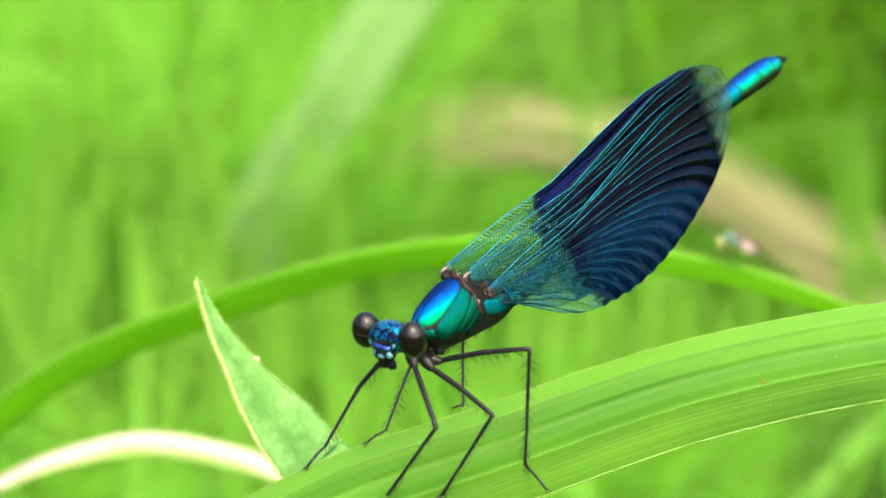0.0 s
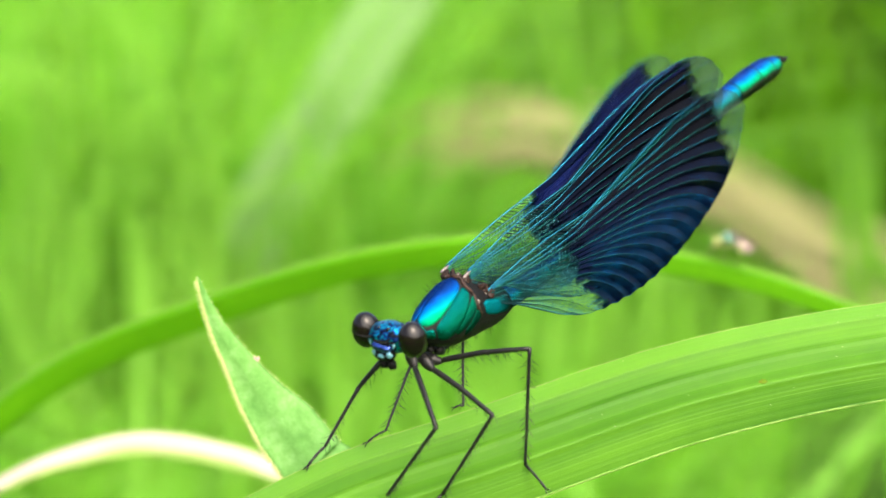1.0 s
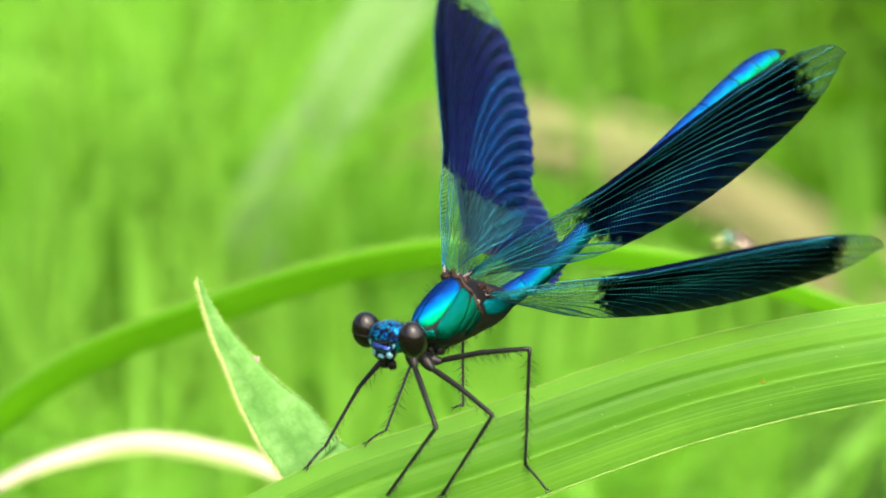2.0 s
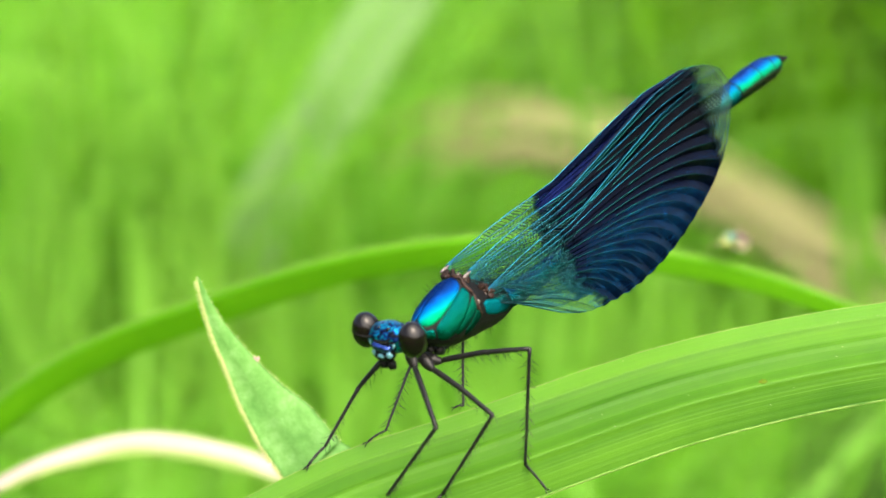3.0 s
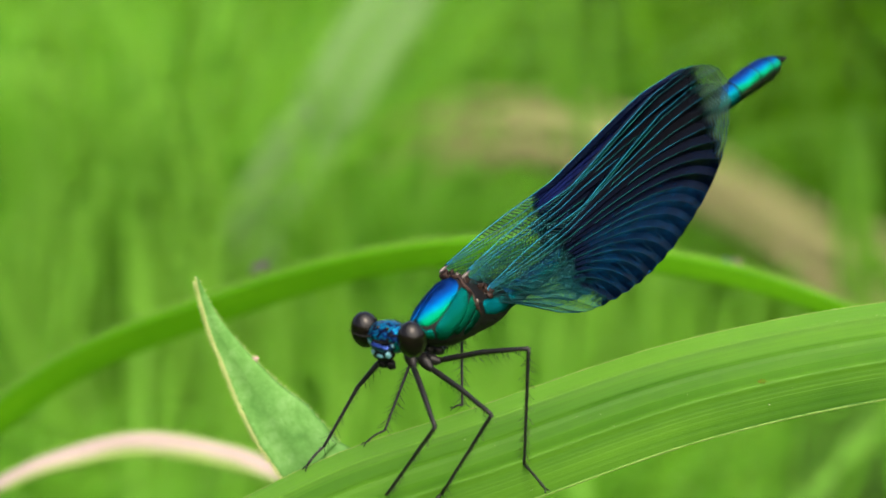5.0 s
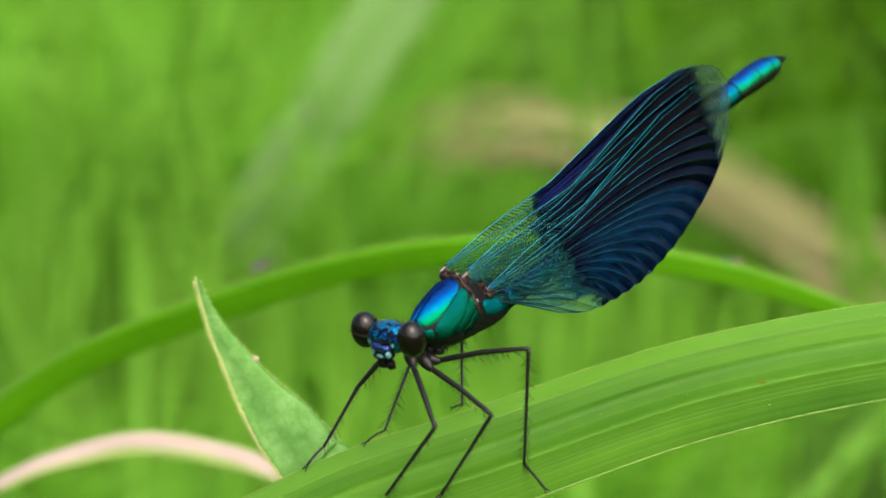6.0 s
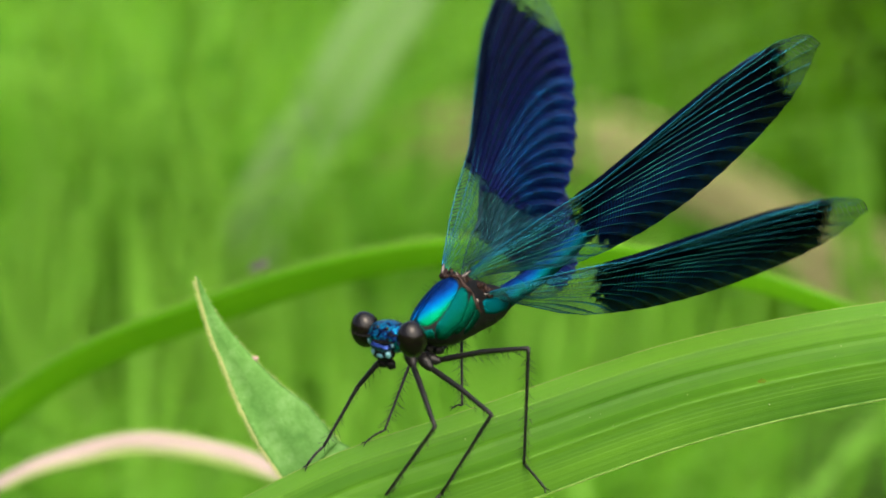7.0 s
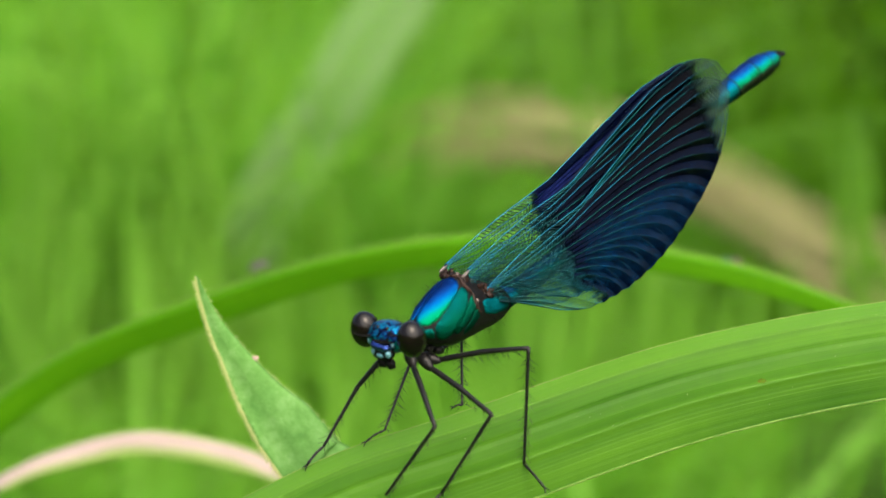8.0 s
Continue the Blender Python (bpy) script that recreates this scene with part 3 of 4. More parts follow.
def edge_hairs():
    bm = bmesh.new()
    rnd = random.Random(12)
    for i in range(1150):
        w = rnd.choice((-1, -1, -1, -1, 1))
        t = rnd.uniform(0.01, 0.55)
        p, q = HAIRY_LEAF.spot(t, w), HAIRY_LEAF.spot(t, w * 0.8)
        d = ((p - q).normalized() + Vector((rnd.uniform(-0.5, 0.5), rnd.uniform(-0.5, 0.5), rnd.uniform(-0.2, 0.7)))).normalized()
        tube(bm, [p, p + d * rnd.uniform(0.2, 0.55) * (1.0 if w < 0 else 0.6) * MM], [0.035 * MM, 0.008 * MM], 3)
    ob = part("edge_hair", bm, HAIR_EDGE, nettle, "fine pale hairs on the leaf edge")
    tagged(ob, kind="stuff")
    bm = bmesh.new()
    blob(bm, HAIRY_LEAF.spot(0.225, 1.0), (0.34 * MM, 0.16 * MM, 0.24 * MM), None, 12, 8, lambda d: 1 + 0.35 * math.sin(d.x * 7 + d.z * 5))
    part("leaf_spot", bm, PINK_SPOT, nettle, "pinkish withered spot on the leaf edge")


edge_hairs()


# blurred single blades behind
def blade(name, points, half, material, label, group="grass blades behind", across=(1.0, -0.3, 0.25)):
    body = Strap(points, lambda t: half * (0.35 + 0.65 * min(1.0, (1 - abs(2 * t - 1)) * 2.2)), lambda t: across, lambda w: -0.2 * abs(w), 0.5)
    ob = leaf_thing(name, body.skin(8, 7), material, label, "leaf", group)
    part("midrib", body.cord(0, half * 0.08, 0.02, 0.98, 40), material, ob)


# a loose tuft of pale blades and a swath of straw leaves that lie across the grass
rnd = random.Random(17)
for _ in range(22):
    dx, dy, deep, half, tip = rnd.gauss(0, 34), rnd.uniform(-60, 60), rnd.uniform(1150, 1450), rnd.uniform(1.2, 2.4), rnd.gauss(0, 26)
    blade("pale_grass_blade", [at(820 + dx + tip, -180 + dy, deep), at(690 + dx + tip * 0.6, 10 + dy, deep), at(575 + dx + tip * 0.25, 190 + dy, deep + 2), at(470 + dx, 350 + dy, deep + 5), at(405 + dx * 1.2, 520 + dy, deep + 10), at(375 + dx * 1.6, 900, deep + 20), at(365 + dx * 2, 2000, deep + 30)], half, PALE_BLADE, "pale grey-green grass blade leaning over", "pale blades behind")
for _ in range(24):
    dx, dy, deep, half = rnd.uniform(-10, 190), rnd.uniform(-62, 70), rnd.uniform(1130, 1260), rnd.uniform(1.6, 3.0)
    blade("straw_leaf", [at(675 + dx, 262 + dy, deep), at(755 + dx, 228 + dy, deep), at(880 + dx, 232 + dy, deep + 2), at(1060 + dx, 290 + dy, deep + 5), at(1260 + dx * 0.5, 355 + dy, deep + 8), at(1420 + dx * 0.3, 445 + dy * 1.2, deep + 12), at(1620 + dx * 0.3, 550 + dy * 1.3, deep + 15), at(1800, 900, deep + 20), at(1900 + dx, 2000, deep + 30)], half, STRAW, "dry beige straw leaf lying across the grass", "straw leaves", (0.1, -0.5, -0.85))
for dx, dy in ((0, 0), (-30, 22), (22, 45)):
    blade("bent_grass_blade", [at(-60 + dx, 130 + dy, 1000), at(30 + dx, 105 + dy, 1000), at(110 + dx, 125 + dy, 1002), at(170 + dx, 210 + dy, 1005), at(200 + dx, 400 + dy, 1008), at(210 + dx, 2300, 1015)], 2.8, BRIGHT_BLADE, "yellowish green grass blade bent over at its tip", "bent blades behind", (0.5, -0.6, -0.6))
for dx, dy in ((0, 0), (-26, 60), (24, 40), (8, 110)):
    blade("upright_grass_blade", [at(1505 + dx, 190 + dy, 1060), at(1512 + dx, 300 + dy, 1060), at(1524 + dx, 450 + dy, 1062), at(1600 + dx, 640 + dy, 1064), at(1760 + dx, 2300, 1070)], 3.6, BLADE, "upright yellowish green grass blade", "upright blades behind")


def tuft(name, count, seed, top, foot, spread, deep, half, material, label, group):
    """Narrow blades that rise together and fan out, all bent to one side or the other."""
    rnd = random.Random(seed)
    for _ in range(count):
        d = deep + rnd.uniform(-70, 70)
        x0, x1 = top[0] + rnd.uniform(-spread, spread), foot + rnd.uniform(-0.35, 0.35) * spread
        y0 = top[1] + rnd.uniform(-0.5, 0.9) * spread
        bow = rnd.uniform(-0.2, 0.45) * (x0 - x1)
        blade(name, [at(x0, y0, d), at(x0 + 0.30 * (x1 - x0) + bow * 0.5, y0 + 130, d), at(x0 + 0.62 * (x1 - x0) + bow * 0.6, y0 + 330, d + 2), at(x0 + 0.9 * (x1 - x0) + bow * 0.2, y0 + 620, d + 4), at(x1, 2100, d + 12)], half * rnd.uniform(0.7, 1.3), material, label, group)


for n, (top, foot, spread, deep, half) in enumerate((((420, -60), 250, 90, 1120, 3.2), ((110, -40), 210, 110, 1140, 3.4), ((1030, -90), 1060, 90, 1160, 3.2), ((560, 330), 610, 80, 1080, 3.0), ((1250, 500), 1150, 70, 1020, 3.2))):
    tuft("slender_grass_blade", 6, n + 40, top, foot, spread, deep, half, BLADE, "slender upright yellowish green grass blade", "slender blades behind")
# blades added so that their lighter green brightens dark gaps in the grass
for n, (top, foot, spread, deep, half) in enumerate((((280, 110), 370, 110, 1120, 3.0), ((150, 200), 80, 120, 1090, 3.0), ((330, 300), 250, 100, 1100, 3.0), ((520, 420), 440, 90, 1110, 3.0), ((40, 330), 0, 90, 1080, 3.0),
                                                     ((640, 520), 660, 90, 1070, 3.0), ((200, 430), 240, 110, 1060, 3.0), ((60, 300), 90, 120, 1080, 3.0), ((300, 340), 330, 120, 1080, 3.0), ((420, 480), 470, 100, 1060, 3.0), ((100, 560), 130, 110, 1050, 3.0), ((1090, 430), 1130, 90, 1100, 3.2), ((980, 480), 930, 90, 1080, 3.0), ((1240, 620), 1280, 80, 1080, 3.0), ((1330, 500), 1345, 90, 1080, 3.0), ((60, 640), 80, 120, 1040, 3.0), ((240, 600), 260, 120, 1040, 3.0), ((420, 620), 420, 110, 1040, 3.0), ((590, 640), 600, 110, 1040, 3.0), ((820, 600), 830, 100, 1050, 3.0))):
    tuft("lime_grass_blade", 9, n + 70, top, foot, spread, deep, half, BRIGHT_BLADE, "narrow lime green grass blade", "lime blades behind")


# ---- damselfly ----
INSECT = STAGE @ (Matrix.Translation((1.87 * MM, 1.09 * MM, -2.63 * MM)) @ Matrix(((-0.6505, 0.72998, -0.2097), (-0.5879, -0.65876, -0.46948), (-0.48085, -0.18211, 0.85768))).to_4x4())


def ridge(a):
    """Breadth of the thorax at an angle from its back: narrow, like a roof, above."""
    return math.sin(a) * (1 - 0.30 * max(0.0, math.cos(a)) ** 2)


def loft(bm, stations, seg=28, lo=0.0, hi=2 * math.pi, grow=0.0):
    """Oval sections (x, middle z, half width, half height) as a closed body."""
    rings = []
    for x, zc, ry, rz in stations:
        rings.append([mm(x, (ry + grow) * ridge(a), zc + (rz + grow) * math.cos(a)) for a in (lo + (hi - lo) * k / seg for k in range(seg))])
    ring_tube(bm, rings)


THORAX = [(6.2, -0.9, 0.75, 0.75), (5.6, -1.08, 1.2, 1.22), (4.6, -1.25, 1.68, 1.85), (3.4, -1.33, 1.93, 2.35), (2.2, -1.35, 2.0, 2.6), (1.0, -1.45, 1.9, 2.76), (0.0, -1.9, 1.7, 2.5),
          (-1.2, -2.6, 1.4, 2.1), (-2.5, -3.2, 1.05, 1.6), (-3.6, -3.55, 0.8, 1.0)]


def thorax_at(x):
    s = THORAX
    for a, b in zip(s[:-1], s[1:]):
        if x >= b[0]:
            f = (a[0] - x) / (a[0] - b[0])
            f = f * f * (3 - 2 * f) * 0.3 + f * 0.7
            return [a[i] + (b[i] - a[i]) * f for i in range(4)]
    return list(s[-1])


def plate(x0, x1, front, rear, puff=0.14):
    """A swollen plate on the thorax from x0 back to x1; front and rear give the angles from the back's ridge between which it lies."""
    bm = bmesh.new()
    nu, nv = 18, 14
    outer, inner = [], []
    for i in range(nu + 1):
        ro, ri = [], []
        for j in range(nv + 1):
            u, v = i / nu, j / nv
            lo, hi = (front[k] + (rear[k] - front[k]) * u for k in (0, 1))
            pinch = 1 - 0.16 * abs(2 * u - 1) ** 6
            a = radians((lo + hi) / 2 + (hi - lo) * (v - 0.5) * pinch)
            x = x0 + (x1 - x0) * (0.5 + (u - 0.5) * (1 - 0.12 * abs(2 * v - 1) ** 4))
            _, zc, ry, rz = thorax_at(x)
            r = puff * (1 - abs(2 * u - 1) ** 6) * (1 - abs(2 * v - 1) ** 4)
            for row, g in ((ro, 0.02 + r), (ri, -0.12)):
                row.append(bm.verts.new(mm(x, (ry + g) * ridge(a), zc + (rz + g) * math.cos(a))))
        outer.append(ro)
        inner.append(ri)
    for i in range(nu):
        for j in range(nv):
            bm.faces.new((outer[i][j], outer[i + 1][j], outer[i + 1][j + 1], outer[i][j + 1]))
            bm.faces.new((inner[i][j], inner[i][j + 1], inner[i + 1][j + 1], inner[i + 1][j]))
    for i in range(nu):
        for j in (0, nv):
            bm.faces.new((outer[i][j], outer[i + 1][j], inner[i + 1][j], inner[i][j]))
    for j in range(nv):
        for i in (0, nu):
            bm.faces.new((outer[i][j], outer[i][j + 1], inner[i][j + 1], inner[i][j]))
    return bm


def bristles(bm, a, b, count, size, rnd, down):
    for i in range(count):
        t = (i + rnd.random()) / count
        p = a.lerp(b, t)
        d = (down + Vector((rnd.uniform(-0.5, 0.5), rnd.uniform(-0.5, 0.5), rnd.uniform(-0.3, 0.3))) + (b - a).normalized() * 0.35).normalized()
        s = size * rnd.uniform(0.6, 1.1)
        tube(bm, [p, p + d * s * 0.6, p + d * s], [0.024 * MM, 0.017 * MM, 0.005 * MM], 3)


def leg(parent, hip, knee, ankle, toe, thick, seed, label):
    """Coxa as the leg's own mesh, with femur, tibia, tarsus and bristles."""
    rnd = random.Random(seed)
    hip, knee, ankle, toe = (mm(*p) for p in (hip, knee, ankle, toe))
    k = thick * MM
    bm = bmesh.new()
    axis = (knee - hip).normalized()
    tube(bm, [hip - axis * 0.9 * MM + mm(0, 0, 0.5), hip - axis * 0.3 * MM + mm(0, 0, 0.2), hip, hip + axis * 0.35 * MM], [k * 2.2, k * 2.3, k * 1.7, k * 1.1], 10)
    root = part("leg", bm, LEG, parent, label)
    bow = mm(0, 0, 0.25)
    bm = bmesh.new()
    tube(bm, [hip, hip.lerp(knee, 0.12) + bow * 0.3, hip.lerp(knee, 0.5) + bow, hip.lerp(knee, 0.92) + bow * 0.2, knee], [k * 0.95, k * 1.15, k * 1.05, k * 0.85, k * 0.8], 8)
    part("femur", bm, LEG, root)
    bm = bmesh.new()
    tube(bm, [knee - (knee - hip).normalized() * 0.1 * MM, knee, knee.lerp(ankle, 0.05), knee.lerp(ankle, 0.5), knee.lerp(ankle, 0.95), ankle], [k * 0.6, k * 0.9, k * 0.72, k * 0.6, k * 0.55, k * 0.62], 8)
    part("tibia", bm, LEG, root)
    bm = bmesh.new()
    pts, rad = [], []
    for i in range(7):
        t = i / 6
        pts.append(ankle.lerp(toe, t) + mm(0, 0, 0.12 * math.sin(t * 3.14)))
        rad.append(k * (0.55 if i % 2 else 0.45))
    tube(bm, pts, rad, 8)
    d = (toe - ankle).normalized()
    for s in (-1, 1):
        c = d.cross(Vector((0, 0, 1))) * s * 0.18 * MM
        tube(bm, [toe, toe + d * 0.25 * MM + c, toe + d * 0.38 * MM + c * 1.3 + mm(0, 0, -0.15)], [k * 0.35, k * 0.25, k * 0.06], 5)
    part("tarsus", bm, LEG, root)
    bm = bmesh.new()
    for s in (-1, 1):
        side = (ankle - knee).cross(Vector((0, 0, 1))).normalized() * s
        bristles(bm, knee.lerp(ankle, 0.05), ankle, int((ankle - knee).length / MM * 4.4), 1.05 * MM, rnd, side + Vector((0.2, 0.1, -0.5)))
        bristles(bm, hip.lerp(knee, 0.2), knee, int((knee - hip).length / MM * 2.8), 1.0 * MM, rnd, side * 0.5 + Vector((0, 0, -0.8)))
    tagged(part("bristle", bm, LEG, root), kind="stuff")


LEAD = [(0, 0.2), (2, 0.45), (4.5, 0.78), (7.5, 1.0), (11.3, 1.0), (12.6, 1.02), (18, 2.15), (24.3, 3.4), (29, 3.45), (32.2, 2.1), (33.4, 0)]
TRAIL = [(0, -0.7), (2.6, -2.4), (7, -6.1), (9.4, -7.6), (12.4, -8.5), (17, -9.0), (22, -8.3), (27.5, -6.2), (31, -3.7), (33.4, 0)]


def edge_at(line, x):
    for (xa, ya), (xb, yb) in zip(line[:-1], line[1:]):
        if x <= xb:
            return ya + (yb - ya) * (x - xa) / (xb - xa)
    return line[-1][1]


RIM = []
for i in range(21):
    RIM.append(spline(LEAD, 0.79 + 0.21 * i / 20))
for i in range(1, 81):
    RIM.append(spline(TRAIL, 1 - 0.78 * i / 80))
RIM = np.array(RIM)
RIM_LEN = np.concatenate([[0], np.cumsum(np.linalg.norm(np.diff(RIM, axis=0), axis=1))])
RIM_LEN /= RIM_LEN[-1]


def smoothstep(x):
    x = min(1.0, max(0.0, x))
    return x * x * (3 - 2 * x)


FAN = (0.0, 0.10, 0.22, 0.35, 0.50, 0.65, 0.80, 1.0)      # the lines' places from the front edge (0) to the hind edge (1)
CROSS_X = (11.8, 11.8, 11.6, 11.2, 10.8, 10.2, 8.6, 6.0)     # where each crosses the wing at the height of the nodus, mm
CROSS_Y = (1.0, 0.45, -0.2, -1.2, -2.3, -3.3, -4.4, -5.2)
CROSS_SLOPE = (0.20, 0.18, 0.10, -0.05, -0.14, -0.24, -0.40, -0.6)


def bezier(a, b, c, d, t):
    return (1 - t) ** 3 * a + 3 * t * (1 - t) ** 2 * b + 3 * t * t * (1 - t) * c + t ** 3 * d


def wing_line(v, s):
    """The wing's fan of lines: v from the leading edge (0) round the rim to the hind edge (1), s from the hinge to the rim."""
    q = v ** 0.9
    e = np.array([np.interp(q, RIM_LEN, RIM[:, 0]), np.interp(q, RIM_LEN, RIM[:, 1])])
    b = np.array([0.2, 0.25 - 0.85 * v])
    n = np.array([np.interp(v, FAN, CROSS_X), np.interp(v, FAN, CROSS_Y)])
    slope = math.atan(np.interp(v, FAN, CROSS_SLOPE))
    t = np.array([math.cos(slope), math.sin(slope)])
    cut = 0.36
    if s < cut:
        size = np.linalg.norm(n - b)
        p = bezier(b, b + (n - b) / 3, n - t * size / 3, n, s / cut)
    else:
        size = np.linalg.norm(e - n)
        end = radians(-4 - 62 * smoothstep((v - 0.02) / 0.5))
        p = bezier(n, n + t * size * 0.45, e - np.array([math.cos(end), math.sin(end)]) * size * 0.28, e, (s - cut) / (1 - cut))
    k = smoothstep(1 - v / 0.13)
    if k > 0:
        x = 0.2 + (e[0] - 0.2) * s
        le = np.array([x, (edge_at(LEAD, x) - 4.6 * v * min(1.0, x / 11) * (1 - s ** 3)) * (1 - s ** 6) + e[1] * s ** 6])
        p = p * (1 - k) + le * k
    k = smoothstep((v - 0.76) / 0.24)
    if k > 0:
        x = 0.2 + (e[0] - 0.2) * s
        p = p * (1 - k) + np.array([x, edge_at(TRAIL, x)]) * k
    return p


VEINS = 22
SAMPLES = 60
TRUNKS = (0, 2, 4, 6, 9, 12, 16, VEINS - 1)   # veins that reach the hinge
NODUS = 11.8                                  # where the front veins meet, mm from the hinge


def ribbon(bm, points, widths):
    """A low, rounded ridge along a line in the wing's plane, the same on both faces."""
    rings = []
    for i, p in enumerate(points):
        t = points[min(i + 1, len(points) - 1)] - points[max(i - 1, 0)]
        side = Vector((-t.y, t.x, 0)).normalized() * widths[i]
        up = Vector((0, 0, widths[i] * 0.22 + 0.021 * MM))
        rings.append([p + side, p + side * 0.7 + up, p - side * 0.7 + up, p - side, p - side * 0.7 - up, p + side * 0.7 - up])
    ring_tube(bm, rings)


def rungs(bm, a, b, mid, step, start, stop, radius, rnd):
    """Cross veins between two lines, from one length along the wing to another."""
    f = step * 0.5
    for i in range(2, SAMPLES):
        seg = (a[i + 1] - a[i]).length
        n = f
        while n < seg:
            t = n / seg
            pa, pb = a[i].lerp(a[i + 1], t), b[i].lerp(b[i + 1], t)
            n += step * rnd.uniform(0.85, 1.15)
            if start <= pa.x < stop and (pa - pb).length > 0.1 * MM:
                pts = [pa, mid[i].lerp(mid[i + 1], t), pb] if mid else [pa, pb]
                tube(bm, pts, [radius] * len(pts), 3)
        f = n - seg


def wing_meshes(size, flip):
    lines = 2 * VEINS - 1
    rnd = random.Random(int(size * 1000) + flip)
    rows = []
    for j in range(lines):
        v = j / (lines - 1)
        row = []
        for i in range(SAMPLES + 1):
            s = i / SAMPLES
            x, y = wing_line(v, s)
            nx, ny = wing_line(min(1, v + 0.02), s)
            gap = math.hypot(nx - x, ny - y)
            field = smoothstep((x - 7.0) / 6.0)
            tooth = 0.13 * (-1 if j % 2 else 1) * smoothstep((s - 0.94) / 0.06) * field * smoothstep((v - 0.25) * 5) * smoothstep((1 - v) * 6)
            fold_size = min(0.50, gap * 0.95) * (0.25 + 0.75 * field) * (1 - 0.8 * s ** 10)
            z = (-0.5 if j % 2 else 0.5) * fold_size + 0.12 * math.sin(math.pi * s) * (1 - v)
            row.append(Vector((x * size, (y + tooth) * size, z * size * flip)) * MM)
        rows.append(row)
    skins = []
    for lift in (0.02, -0.02):
        skin = bmesh.new()
        vs = [[skin.verts.new(p + mm(0, 0, lift * flip)) for p in row] for row in rows]
        for j in range(lines - 1):
            for i in range(SAMPLES):
                skin.faces.new((vs[j][i], vs[j][i + 1], vs[j + 1][i + 1], vs[j + 1][i]))
        skins.append(skin)
    veins, cross_bm = [], bmesh.new()
    for k in range(VEINS):
        row = rows[2 * k]
        trunk = k in TRUNKS
        first = 0 if trunk else next(i for i in range(18, SAMPLES) if (row[i] - rows[2 * k - 2][i]).length > (0.42 + 0.1 * (k % 3)) * MM)
        main = {0: 0.045, 2: 0.04, 4: 0.036, 6: 0.032, 9: 0.028, 12: 0.026}.get(k, 0.023)
        pts = row[first:]
        bm = bmesh.new()
        ribbon(bm, pts, [size * MM * main * (1 - 0.85 * (i / len(pts)) ** 1.8) * (1 if first == 0 else min(1, 0.3 + i / 4)) for i in range(len(pts))])
        veins.append((bm, VEIN if k in (0, 2, 4) else MINOR_VEIN))
    bm = bmesh.new()
    tube(bm, [row[-1] for row in rows], [size * MM * 0.020] * lines, 5)
    veins.append((bm, MINOR_VEIN))
    # the open ladders of the clear root, then the close mesh of the dark field
    root = NODUS * size * MM
    for n, (a, b) in enumerate(zip(TRUNKS[:-1], TRUNKS[1:])):
        if n < 4:
            rungs(cross_bm, rows[2 * a], rows[2 * b], None, (0.42, 0.34, 0.34, 0.40)[n] * MM, 0.8 * MM, root, (0.04, 0.032, 0.026, 0.022)[n] * MM, rnd)
        else:
            for k in range(a, b):
                rungs(cross_bm, rows[2 * k], rows[2 * k + 2], rows[2 * k + 1], 0.30 * MM, 1.5 * MM, root, 0.024 * MM, rnd)
                if k > a:
                    tube(cross_bm, rows[2 * k][8:24], [0.016 * MM] * 16, 3)
    for k in range(VEINS - 1):
        rungs(cross_bm, rows[2 * k], rows[2 * k + 2], rows[2 * k + 1], (0.44 if k < 8 else 0.30) * MM, root, 1.0, (0.02 if k < 8 else 0.036) * MM, rnd)
    return skins, veins, cross_bm


def wing(parent, size, flip, skin_mat, label):
    skins, veins, cross_bm = wing_meshes(size, flip)
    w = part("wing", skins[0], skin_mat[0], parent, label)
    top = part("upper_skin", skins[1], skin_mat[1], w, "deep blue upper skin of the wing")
    for skin in (w, top):
        for poly in skin.data.polygons:
            poly.use_smooth = False
    for bm, look_of in veins:
        part("vein", bm, look_of, w)
    tagged(part("cross_vein", cross_bm, CROSS, w, "fine ladder of cross veins"), kind="stuff")
    bm = bmesh.new()
    tube(bm, [mm(-0.45, -0.05, 0), mm(-0.2, 0.0, 0), mm(0.1, 0.05, 0), mm(0.5, 0.1, 0)], [0.07 * MM, 0.13 * MM, 0.12 * MM, 0.05 * MM], 8)
    part("wing_root", bm, HINGE_PALE, w)
    return w


